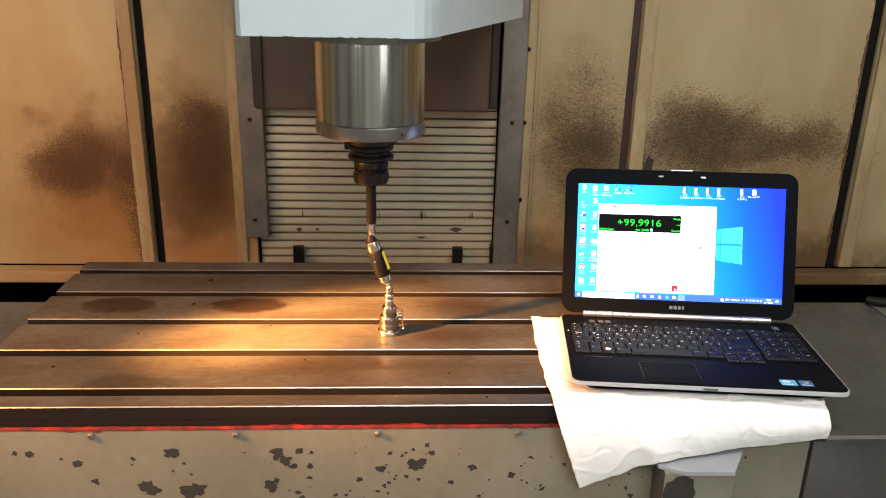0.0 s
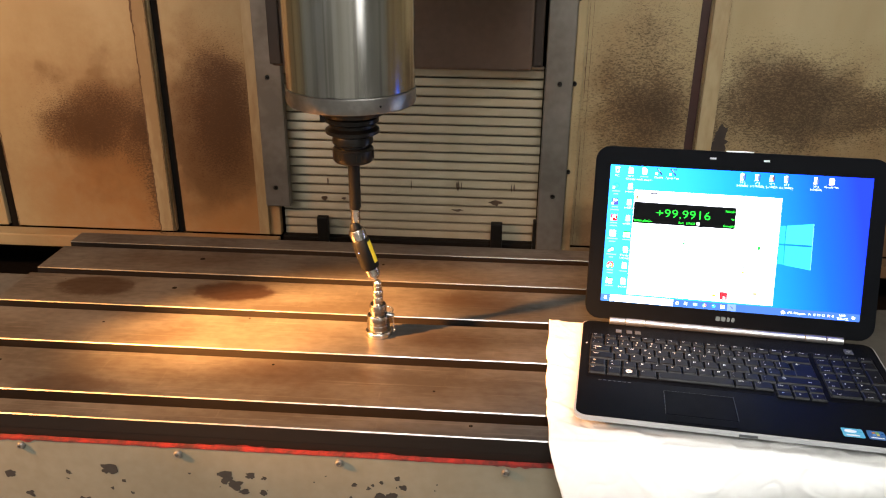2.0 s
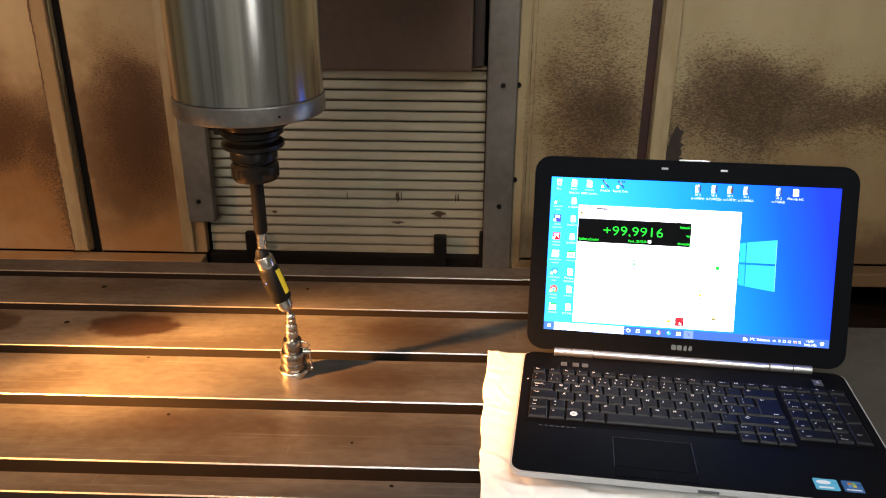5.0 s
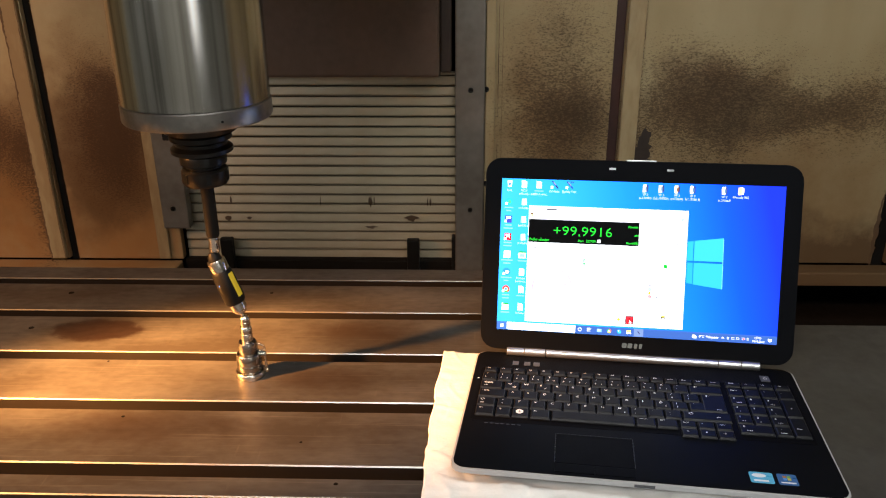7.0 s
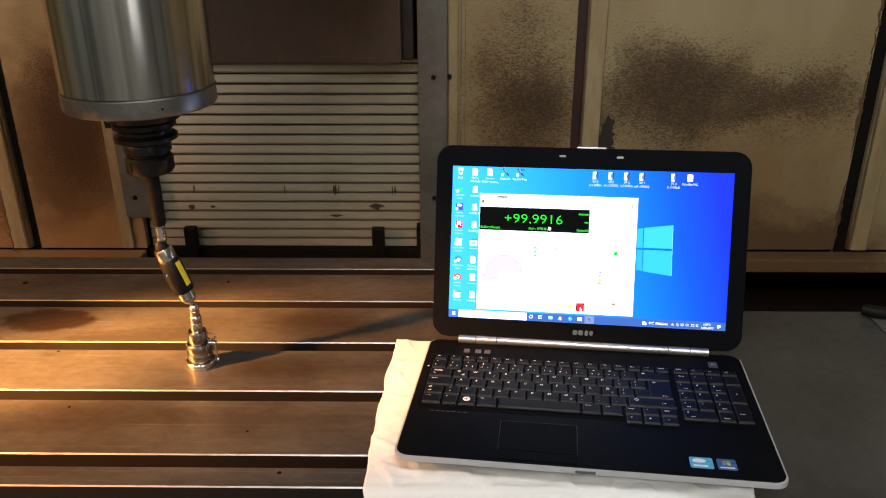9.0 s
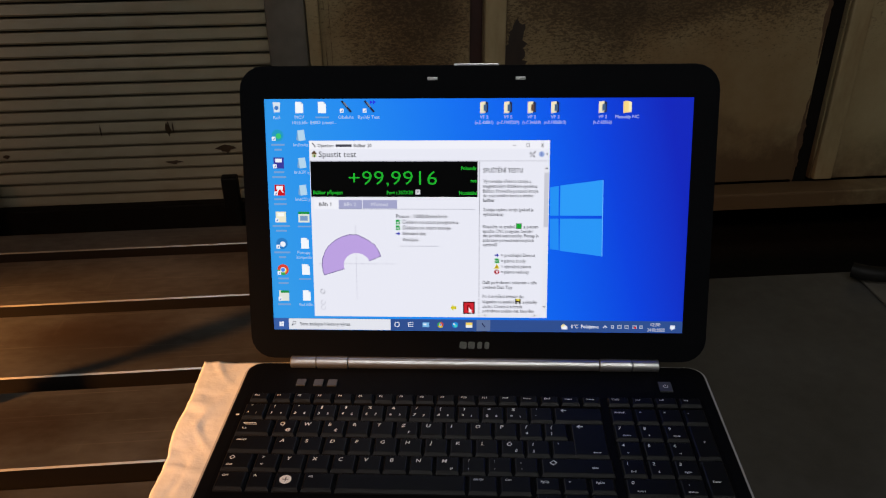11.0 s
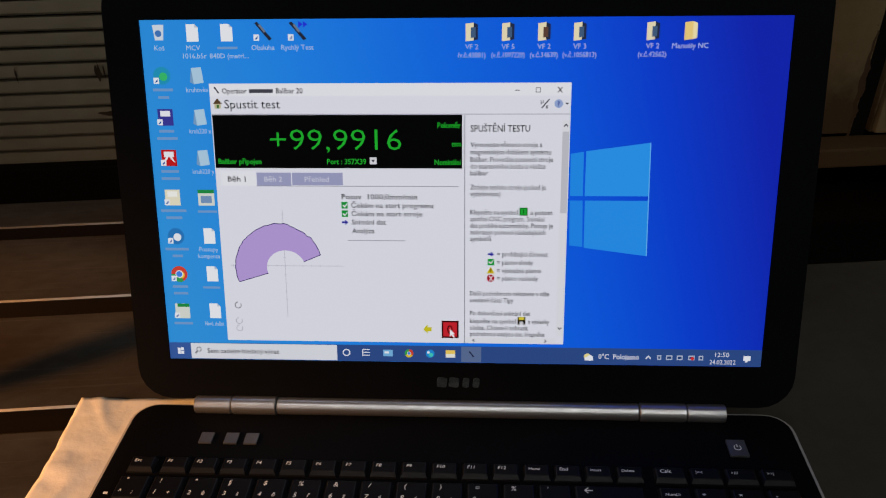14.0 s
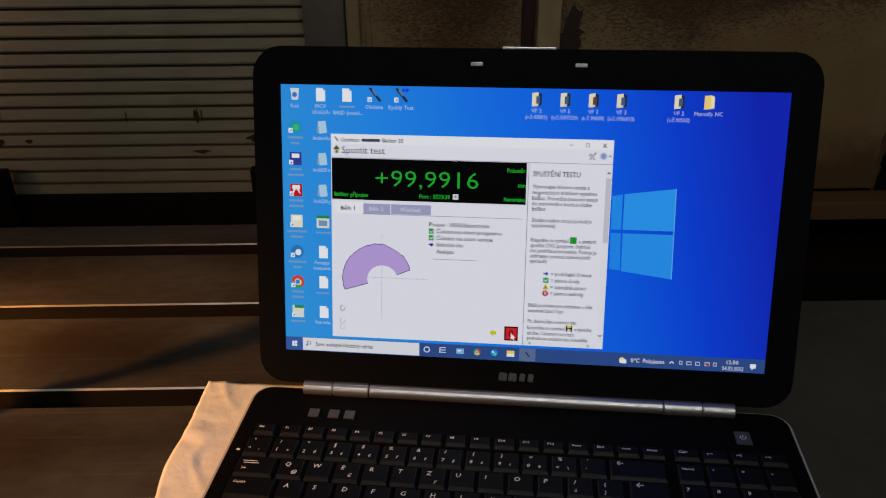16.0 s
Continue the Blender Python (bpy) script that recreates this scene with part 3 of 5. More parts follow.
part("sleeve", turned([(0, 0.0252), (0.0112, 0.0252), (0.0128, 0.028), (0.0132, 0.05), (0.0125, 0.068), (0.0108, 0.0705), (0, 0.0705)], 32), BLACK, bar, "matt black plastic sleeve", True)
part("collar", turned([(0, 0.0708), (0.0108, 0.0708), (0.0112, 0.073), (0.0112, 0.083), (0.0102, 0.0855), (0, 0.0855)], 32), NICKEL, bar, "nickel collar", True)
part("tip", turned([(0, 0.0857), (0.0082, 0.0857), (0.0075, 0.0905), (0.004, 0.0955), (0, 0.0955)], 24), BLACK, bar, smooth=True)
YELLOW = material("yellow_label", (0.78, 0.56, 0.02), (0.6, 0.42, 0.02), rough=0.5, scale=40)
WHITE = material("white_print", (0.8, 0.8, 0.8), (0.7, 0.7, 0.7), rough=0.6, scale=50, bump=0)
label_bm = bmesh.new()
for i in range(7):
    a0, a1 = radians(-17 + 34 * i / 7), radians(-17 + 34 * (i + 1) / 7)
    vs = [label_bm.verts.new((0.01355 * math.cos(a), 0.01355 * math.sin(a), z)) for a, z in ((a0, 0.034), (a1, 0.034), (a1, 0.066), (a0, 0.066))]
    label_bm.faces.new(vs)
inverse = (Matrix.Translation(LOW) @ turn).inverted().to_3x3()
to_right = inverse @ Vector((0.93, -0.42, 0.2))
to_front = inverse @ Vector((-0.45, -0.85, 0.2))
part("label", label_bm, YELLOW, bar, "yellow warning label", m=Matrix.Rotation(math.atan2(to_right.y, to_right.x), 4, "Z"))
LED = emitter("blue_led", (0.1, 0.25, 1.0), 6.0)
part("indicator", turned([(0, 0), (0.0009, 0), (0.0007, 0.0006), (0, 0.0008)], 10), LED, bar, "small blue indicator light", True,
     Matrix.Rotation(math.atan2(to_front.y, to_front.x), 4, "Z") @ pose(0.0129, 0, 0.055, 0, 90, 0))

base = thing("centre_mount", pose(0.078, 1.341, 0.9), "nickel magnetic centre mount with a clamp lever on the table", "magnetic mount")
part("foot", turned([(0, 0), (0.0185, 0), (0.0190, 0.001), (0.0190, 0.0065), (0.0178, 0.008), (0, 0.008)], 40), NICKEL, base, "bright foot ring", True)
part("body", turned([(0, 0.0081), (0.0148, 0.0081), (0.0160, 0.010), (0.0160, 0.018), (0.0155, 0.019), (0.0160, 0.020), (0.0160, 0.030), (0.0145, 0.0325), (0, 0.0325)], 40), MOUNT, base, smooth=True)
part("collar", turned([(0, 0.0326), (0.0118, 0.0326), (0.0122, 0.035), (0.0122, 0.046), (0.0108, 0.049), (0, 0.049)], 36), MOUNT, base, smooth=True)
part("post", turned([(0, 0.049), (0.0072, 0.049), (0.0074, 0.052), (0.0074, 0.060), (0.0068, 0.061), (0.0074, 0.062), (0.0074, 0.0685), (0.0060, 0.0705), (0, 0.0705)], 28), NICKEL, base, smooth=True)
part("cup", turned([(0, 0.0706), (0.0056, 0.0706), (0.0064, 0.073), (0.0062, 0.077), (0.0045, 0.0785), (0, 0.0765)], 24), NICKEL, base, smooth=True)
part("clamp_screw", turned([(0, 0), (0.0035, 0), (0.0035, 0.009), (0.0028, 0.010), (0, 0.010)], 16), MOUNT, base, smooth=True, m=pose(0.013, -0.002, 0.032, 0, 90, 0))
part("lever", turned([(0, 0), (0.0014, 0), (0.0014, 0.021), (0.0023, 0.022), (0.0023, 0.025), (0, 0.026)], 12), NICKEL, base, smooth=True, m=pose(0.0215, -0.004, 0.033, 180, -4, 0))
curve = bpy.data.curves.new("wire_loop", "CURVE")
curve.dimensions, curve.bevel_depth, curve.bevel_resolution = "3D", 0.0009, 2
sp = curve.splines.new("POLY")
loop = [(0.011 + 0.0105 * math.sin(a), 0.001 * math.cos(a), 0.0345 + 0.0095 * (1 - math.cos(a)) * 0.6) for a in [math.pi * i / 9 for i in range(10)]]
sp.points.add(len(loop) - 1)
for q, p3 in zip(sp.points, loop):
    q.co = (*p3, 1)
curve.materials.append(NICKEL)
wire = new("wire_loop", curve)
wire.parent = base

# ---- table with its slots ----
table = thing("machine_table", pose(0, 0, 0), "worn steel machine table with long T-slots and brown stains", "machine table")
TX0, TX1, TOP = -0.53, 0.70, 0.9
SLOTS = [1.6287, 1.5166, 1.3958, 1.2803, 1.159]
WIDTH, FRONT, BACK = 0.0215, 1.1078, 1.672
bands = [FRONT] + [v for y in SLOTS[::-1] for v in (y - WIDTH, y)] + [BACK]
for y0, y1 in zip(bands[::2], bands[1::2]):
    part("land", boxed(TX0, TX1, y0 + 0.0014, y1, TOP - 0.022, TOP), STEEL, table)
    edge = bmesh.new()
    chamfer = [(y0, TOP - 0.0013), (y0 + 0.0015, TOP), (y0 + 0.0015, TOP - 0.02), (y0, TOP - 0.02)]
    e2 = [[edge.verts.new((x, y, z)) for y, z in chamfer] for x in (TX0, TX1)]
    edge.faces.new(e2[0]), edge.faces.new(e2[1][::-1])
    for i in range(4):
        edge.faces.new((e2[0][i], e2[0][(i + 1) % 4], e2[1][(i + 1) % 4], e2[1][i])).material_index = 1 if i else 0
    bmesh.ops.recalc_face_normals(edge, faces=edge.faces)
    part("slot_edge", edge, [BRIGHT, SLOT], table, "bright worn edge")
part("slot_bed", boxed(TX0 + 0.002, TX1 - 0.002, FRONT + 0.004, BACK - 0.004, TOP - 0.05, TOP - 0.0222), SLOT, table, "slot floor with its shade painted near-black")
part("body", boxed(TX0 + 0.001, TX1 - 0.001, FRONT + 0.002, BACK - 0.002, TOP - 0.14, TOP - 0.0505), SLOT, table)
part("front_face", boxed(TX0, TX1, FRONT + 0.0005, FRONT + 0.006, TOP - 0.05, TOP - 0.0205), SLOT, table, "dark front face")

pit = mesh_of("pit", turned([(0, 0), (0.0035, 0), (0.0033, 0.0003), (0, 0.0003)], 12), GAP)
for x, y, k in ((-0.265, 1.575, 1.3), (-0.27, 1.46, 1.2), (0.05, 1.58, 0.8), (-0.42, 1.225, 0.9), (-0.05, 1.245, 0.6), (-0.12, 1.37, 0.5), (-0.33, 1.34, 0.6), (0.17, 1.20, 0.5), (0.22, 1.13, 0.7)):
    spot = new("pit", pit)
    spot.parent = table
    spot.matrix_basis = pose(x, y, TOP) @ Matrix.Diagonal((k, k * 0.9, 1, 1))

# ---- apron under the table ----
apron = thing("machine_apron", pose(0, 0, 0), "grey-green painted machine apron with flaked paint and a red line", "apron")
part("panel", boxed(-1.0, 0.69, FRONT - 0.006, FRONT + 0.0015, 0.35, 0.868, bevel=0.002), APRON, apron)
red = bmesh.new()
xs = np.linspace(-1.0, 0.69, 260)
prev = None
for x in xs:
    v = noise.noise((x * 14, 1.3, 0)) * 0.5 + noise.noise((x * 55, 4.1, 0)) * 0.35
    low = 0.8672 - max(0.0, 0.010 * v + 0.003 * noise.noise((x * 160, 2.0, 0))) * max(0.0, min(1.0, 0.2 + 4 * noise.noise((x * 5, 2.2, 0))))
    high = 0.8690 + 0.004 * noise.noise((x * 9, 7.7, 0)) + 0.003 * noise.noise((x * 120, 3.7, 0))
    cur = [red.verts.new((x, FRONT - 0.0068, low)), red.verts.new((x, FRONT - 0.0068, 0.8685)), red.verts.new((x, FRONT - 0.0006, 0.8692)), red.verts.new((x, FRONT - 0.0006, max(0.8696, high)))]
    if prev and noise.noise((x * 7, 9.2, 0)) + 0.5 * noise.noise((x * 40, 3.2, 0)) > -0.9:
        for i in range(3):
            red.faces.new((prev[i], cur[i], cur[i + 1], prev[i + 1]))
    prev = cur
part("red_line", red, RED, apron, "smeared red paint line")
for x in (-0.723, -0.525, -0.326, -0.13, 0.066, 0.263):
    hexagon_screw(apron, x, FRONT - 0.0062, 0.859, 0.0050, mat=RAIL)
flakes = bmesh.new()


def flake(x, z, r):
    """One flaked patch with a ragged outline."""
    seed = random.uniform(0, 99)
    depth = FRONT - 0.0062 - random.uniform(0.0, 0.0004)
    ring = []
    for i in range(20):
        a = 2 * math.pi * i / 20
        c, s = math.cos(a), math.sin(a)
        g = 1 + 0.8 * noise.noise((c * 1.2 + seed, s * 1.2, seed)) + 0.4 * noise.noise((c * 3.5, s * 3.5 + seed, 1.0))
        ring.append(flakes.verts.new((x + r * g * c, depth, z + 0.85 * r * g * s)))
    flakes.faces.new(ring)


for x, z, r in ((-0.222, 0.830, 0.010), (-0.075, 0.827, 0.010), (-0.066, 0.818, 0.009), (-0.35, 0.813, 0.006), (0.118, 0.806, 0.011), (0.128, 0.812, 0.008), (-0.055, 0.806, 0.006), (-0.19, 0.772, 0.011), (-0.20, 0.765, 0.012), (-0.26, 0.776, 0.010), (-0.248, 0.768, 0.009), (-0.085, 0.772, 0.010), (-0.03, 0.806, 0.005), (0.07, 0.802, 0.007), (0.20, 0.802, 0.006)):
    flake(x, z, r)
for i in range(260):
    x = random.gauss(0.08, 0.2) if i < 170 else random.uniform(-0.95, 0.6)
    flake(min(0.66, max(-0.97, x)), random.uniform(0.60, 0.842), abs(random.gauss(0, 0.0022)) + 0.0008)
tagged(part("paint_flake", flakes, PRIMER, apron, "dark primer where the paint flaked off"), kind="stuff")
bracket = thing("stop_bracket", pose(0, 0, 0), "grey painted steel bracket below the cloth on the apron", "bracket")
part("plate", prism([(0.452, 1.1), (0.456, 1.064), (0.486, 1.046), (0.557, 1.044), (0.592, 1.1)], 0.824, 0.830, 0.001), BRACKET, bracket, "light grey steel plate")
block = boxed(0.462, 0.562, 1.052, 1.1008, 0.60, 0.8235, bevel=0.003)
block.normal_update()
for f in block.faces:
    f.material_index = 1 if f.normal.x < -0.5 else 0
part("block", block, [APRON, PLATE], bracket)
worn = bmesh.new()
worn.faces.new([worn.verts.new((0.462 + 0.0004 + 0.052 * (0.9 + 0.3 * noise.noise((math.cos(a) * 2, math.sin(a) * 2, 8.0))) * (0.5 + 0.5 * math.cos(a)), 1.0516, 0.79 + 0.032 * (0.9 + 0.3 * noise.noise((math.sin(a) * 2, math.cos(a) * 2, 3.0))) * math.sin(a))) for a in [2 * math.pi * i / 20 for i in range(20)]])
part("worn_patch", worn, PRIMER, bracket, "dark patch of flaked paint")

# ---- covers beside the table ----
structure("side_cover_right", boxed(0.704, 1.59, 1.09, 1.57, 0.845, 0.858, bevel=0.002), PLATE, "worn grey steel cover beside the table", "cover")
structure("side_cover_far", boxed(1.030, 1.59, 1.10, 1.568, 0.8585, 0.8615, bevel=0.001), COVER, "paler worn steel plate lying over the side cover", "cover")
structure("side_cover_right_front", boxed(0.692, 1.59, 1.096, 1.11, 0.35, 0.844), PLATE, "dark grey front below the side cover", "cover")
structure("side_cover_edge", boxed(0.704, 1.59, 1.0865, 1.0895, 0.853, 0.8585, bevel=0.0008), BRIGHT, "bright worn front edge of the side cover", "edge")
structure("side_cover_left", boxed(-1.445, -0.535, 1.12, 1.62, 0.82, 0.835, bevel=0.002), COVER, "worn grey steel cover beside the table", "cover")
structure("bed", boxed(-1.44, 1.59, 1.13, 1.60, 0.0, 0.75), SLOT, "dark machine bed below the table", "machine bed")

hose = bpy.data.curves.new("rubber_hose", "CURVE")
hose.dimensions, hose.bevel_depth, hose.bevel_resolution = "3D", 0.009, 3
hs = hose.splines.new("NURBS")
hp = [(1.02, 1.552, 0.8715), (1.04, 1.535, 0.8715), (1.075, 1.54, 0.8715), (1.09, 1.56, 0.8715), (1.15, 1.55, 0.8715), (1.3, 1.56, 0.868)]
hs.points.add(len(hp) - 1)
for q, p3 in zip(hs.points, hp):
    q.co = (*p3, 1)
hs.use_endpoint_u = True
hose.use_fill_caps = True
hose.materials.append(BLACK)
tagged(new("rubber_hose", hose), "short black rubber hose lying on the side cover", "hose")

# ---- towel ----
NU, NFLAT, NHANG = 150, 96, 62
HEM = [(0.352, 1.082, 0.780), (0.400, 1.078, 0.803), (0.433, 1.072, 0.823), (0.457, 1.064, 0.8338), (0.515, 1.080, 0.8345), (0.588, 1.092, 0.839), (0.652, 1.087, 0.849), (0.703, 1.088, 0.856)]


def crumple(x, y, seed):
    """Soft folds with sharper creases and small puckers, about -1 to 1."""
    fold = noise.noise((x * 15 + y * 7, y * 19 - x * 5, seed))
    crease = 1 - 2.2 * abs(noise.noise((x * 24 - y * 15, y * 12 + x * 9, seed + 4)))
    pucker = noise.noise((x * 70 + 3, y * 62, seed + 8))
    weave = 1 - 2 * abs(noise.noise((x * 52 + y * 33, y * 40 - x * 21, seed + 2)))
    line = max(0.0, 1 - 7 * abs(noise.noise((x * 17 + y * 23, y * 11 - x * 16, seed + 6)))) - 0.8 * max(0.0, 1 - 8 * abs(noise.noise((x * 31 - y * 12, y * 26 + x * 8, seed + 7))))
    return 0.34 * fold + 0.22 * crease + 0.12 * pucker + 0.16 * weave + 0.5 * line


cloth = bmesh.new()
grid = []
for iv in range(NFLAT + NHANG + 1):
    row = []
    for iu in range(NU + 1):
        a = iu / NU
        if iv <= NFLAT:
            b = iv / NFLAT
            back = 1.398 - 0.03 * a
            y = back + (FRONT - 0.008 - back) * b
            left = 0.324 - 0.014 * min(1, b * 1.4) + (0.006 * noise.noise((b * 5, 3, 0)) + 0.0012 * noise.noise((b * 24, 5, 0))) * math.sin(math.pi * b) ** 0.5
            right = 0.715 - 0.018 * b
            x = left + (right - left) * a
            w = crumple(x, y, 0.4)
            front = max(0.0, min(1.0, (1.150 - y) / 0.03))
            side = max(0.0, min(1.0, (0.356 - x) / 0.025))
            z = TOP + 0.0022 + (0.0012 + 0.0038 * front * (1 - side) + 0.0024 * side) * (0.55 + 0.8 * w) + 0.002 * front
            z = max(z, TOP + 0.0012)
            if y < FRONT + 0.004:
                z -= 0.0012
        else:
            s = (iv - NFLAT) / NHANG
            x0 = 0.310 + 0.387 * a
            x1 = 0.352 + 0.351 * a
            k = max(i for i in range(len(HEM) - 1) if HEM[i][0] <= x1 + 1e-9)
            f = min(1.0, (x1 - HEM[k][0]) / (HEM[k + 1][0] - HEM[k][0]))
            f = f * f * (3 - 2 * f) * 0.5 + f * 0.5
            y1 = HEM[k][1] + (HEM[k + 1][1] - HEM[k][1]) * f
            z1 = HEM[k][2] + (HEM[k + 1][2] - HEM[k][2]) * f
            x = x0 + (x1 - x0) * s ** 1.15 + 0.0018 * noise.noise((s * 9, a * 5, 2.0)) * s
            w = crumple(x, 1.1 - (TOP - z1) * s, 0.4)
            drop = min(1.0, s / 0.12)
            y = FRONT - 0.008 - 0.004 * drop + (y1 - FRONT + 0.012) * s - 0.014 * math.sin(math.pi * s) - 0.0034 * w * drop * (1 - 0.35 * s)
            y = min(y, FRONT - 0.0105)
            z = TOP + 0.005 - (TOP + 0.005 - z1) * s ** 1.06 + 0.0016 * noise.noise((x * 55, 1.0, 0)) * s
        row.append(cloth.verts.new((x, y, z)))
    grid.append(row)
for r0, r1 in zip(grid, grid[1:]):
    for i in range(NU):
        cloth.faces.new((r0[i], r0[i + 1], r1[i + 1], r1[i]))
bmesh.ops.recalc_face_normals(cloth, faces=cloth.faces)
towel = tagged(part("cloth", cloth, CLOTH), "crumpled white cotton cloth hanging over the table edge", "cloth")
towel.data.polygons.foreach_set("use_smooth", [True] * len(towel.data.polygons))
solid = towel.modifiers.new("thickness", "SOLIDIFY")
solid.thickness, solid.offset = 0.0014, 0.0

# ---- laptop ----
U = Vector((0.9923, -0.1236, 0.012)).normalized()
V = Vector((0.1236, 0.9919, -0.03))
N = U.cross(V).normalized()
V = N.cross(U)
ORIGIN = Vector((0.5455, 1.225, 0.9273))
DECK = Matrix((U, V, N)).transposed().to_4x4()
DECK.translation = ORIGIN
laptop = thing("laptop", DECK, "open black laptop with a lit screen on the white cloth", "laptop")
part("bottom", prism(rounded(0.340, 0.205, 0.014), -0.022, -0.0066, 0.0), PLASTIC, laptop, "black underside", True)
part("rim", prism(rounded(0.3872, 0.2512, 0.0145), -0.0065, -0.0010, 0.0016), RIM, laptop, "silver rim", True)
part("deck", prism(rounded(0.3825, 0.2465, 0.0128), -0.0009, 0.0, 0.0005), PLASTIC, laptop, "matt black palm rest", True)
UP = Vector((0.0067, 0.0615, 0.182))
UP = (UP - UP.dot(U) * U).normalized()
OUT = U.cross(UP)
LID = Matrix((U, UP, OUT)).transposed().to_4x4()
LID.translation = Vector((0.5665, 1.387, 1.044))
lid = part("lid", prism(rounded(0.386, 0.246, 0.02), -0.011, -0.0012, 0.003), PLASTIC, laptop, "black lid", True, DECK.inverted() @ LID)
SW, SH = 0.344, 0.1935
outer, inner = rounded(0.383, 0.243, 0.019), [(SW / 2, SH / 2), (-SW / 2, SH / 2), (-SW / 2, -SH / 2), (SW / 2, -SH / 2)]
ring_bm = bmesh.new()
tops = [[ring_bm.verts.new((x, y, z)) for x, y in outer] for z in (-0.0012, 0.0011)]
mids = [[ring_bm.verts.new((*(max(-b, min(b, a)) for a, b in zip(p, (SW / 2, SH / 2))), z)) for p in outer] for z in (-0.0012, 0.0011)]
k = len(outer)
for i in range(k):
    j = (i + 1) % k
    ring_bm.faces.new((tops[0][i], tops[0][j], tops[1][j], tops[1][i]))
    ring_bm.faces.new((tops[1][i], tops[1][j], mids[1][j], mids[1][i]))
    ring_bm.faces.new((mids[1][i], mids[1][j], mids[0][j], mids[0][i]))
bmesh.ops.remove_doubles(ring_bm, verts=ring_bm.verts, dist=1e-6)
bmesh.ops.dissolve_degenerate(ring_bm, dist=1e-6, edges=ring_bm.edges)
bmesh.ops.recalc_face_normals(ring_bm, faces=ring_bm.faces)
part("bezel", ring_bm, PLASTIC, lid, "black screen surround")
for x0, x1, r in ((-0.155, -0.133, 0.0052), (-0.1325, -0.106, 0.0054), (-0.1055, 0.1055, 0.0050), (0.106, 0.1325, 0.0054), (0.133, 0.155, 0.0052)):
    part("hinge", turned([(0, 0), (r - 0.0006, 0), (r, 0.0006), (r, x1 - x0 - 0.0006), (r - 0.0006, x1 - x0), (0, x1 - x0)], 24), SILVER, laptop, "brushed silver hinge bar", True, pose(x0, 0.1195, 0.0042, 0, 90, 0))
for x in (-0.035, 0.035):
    part("latch_mark", boxed(x - 0.004, x + 0.004, 0.111, 0.1135, 0.0011, 0.0016, 0.0003), SILVER, lid, "small pale mark")
part("lid_catch", boxed(-0.018, 0.018, 0.1222, 0.1240, -0.006, -0.001, 0.0005), SILVER, lid, "silver lid catch")
EMBLEM = material("dull_emblem", (0.62, 0.62, 0.63), (0.55, 0.55, 0.56), rough=0.12, metal=1.0, scale=60)
for x, w in ((-0.0105, 0.006), (-0.0035, 0.006), (0.0035, 0.004), (0.0095, 0.004)):
    part("emblem", prism(rounded(w, 0.0062, 0.0014), 0, 0.0004), EMBLEM, lid, m=pose(x, -0.1085, 0.0011, 0, 0, -6))

# ---- keyboard ----
LEGEND = material("white_legend", (0.9, 0.9, 0.88), (0.85, 0.85, 0.83), rough=0.6, scale=200, bump=0)
BUTTON = material("grey_button", (0.10, 0.105, 0.115), (0.07, 0.075, 0.08), rough=0.4, metal=0.3, scale=80)


def writing(text, size, weight=0.012):
    """A flat mesh of a line of writing with its left end on the baseline at the origin, and its width."""
    c = bpy.data.curves.new("writing", "FONT")
    c.body, c.size, c.resolution_u, c.offset = text, size, 2, weight * size
    holder = bpy.data.objects.new("writing", c)
    me = bpy.data.meshes.new_from_object(holder)
    bpy.data.objects.remove(holder)
    xs = [v.co.x for v in me.vertices] or [0]
    return me, min(xs), max(xs)


def legend(text, parent, x, y, z, size, lean=0.0):
    me, _, _ = writing(text, size)
    if lean:
        for v in me.vertices:
            v.co.x += lean * v.co.y
    me.materials.append(LEGEND)
    ob = new("legend", me)
    ob.parent = parent
    ob.location = (x, y, z)
    return ob


caps = {}


def key(x, y, w, h, marks=()):
    """A keycap with sloping sides; x, y, w, h in millimetres on the deck, marks: writing, its offset from the centre and its size."""
    size = (round(w, 1), round(h, 1))
    if size not in caps:
        bm = bmesh.new()
        a, b = w / 2000 - 0.0006, h / 2000 - 0.0006
        rings = [[bm.verts.new(p) for p in ((-a, -b, 0), (a, -b, 0), (a, b, 0), (-a, b, 0))],
                 [bm.verts.new(p) for p in ((-a + 0.0002, -b + 0.0002, 0.0012), (a - 0.0002, -b + 0.0002, 0.0012), (a - 0.0002, b - 0.0001, 0.0012), (-a + 0.0002, b - 0.0001, 0.0012))],
                 [bm.verts.new(p) for p in ((-a + 0.0013, -b + 0.0023, 0.0031), (a - 0.0013, -b + 0.0023, 0.0031), (a - 0.0013, b - 0.0007, 0.0030), (-a + 0.0013, b - 0.0007, 0.0030))]]
        for r0, r1 in zip(rings, rings[1:]):
            for i in range(4):
                bm.faces.new((r0[i], r0[(i + 1) % 4], r1[(i + 1) % 4], r1[i]))
        bm.faces.new(rings[2])
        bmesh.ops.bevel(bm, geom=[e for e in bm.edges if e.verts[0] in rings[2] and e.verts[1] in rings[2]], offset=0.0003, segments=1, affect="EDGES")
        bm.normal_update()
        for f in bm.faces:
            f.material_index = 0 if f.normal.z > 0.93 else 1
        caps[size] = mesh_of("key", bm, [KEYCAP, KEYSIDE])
    ob = new("key", caps[size])
    ob.parent = laptop
    ob.location = (x / 1000, y / 1000, 0.0003)
    for text, dx, dy, mm in marks:
        legend(text, ob, dx / 1000, dy / 1000, 0.0033, mm / 1000, 0.12)
    return ob


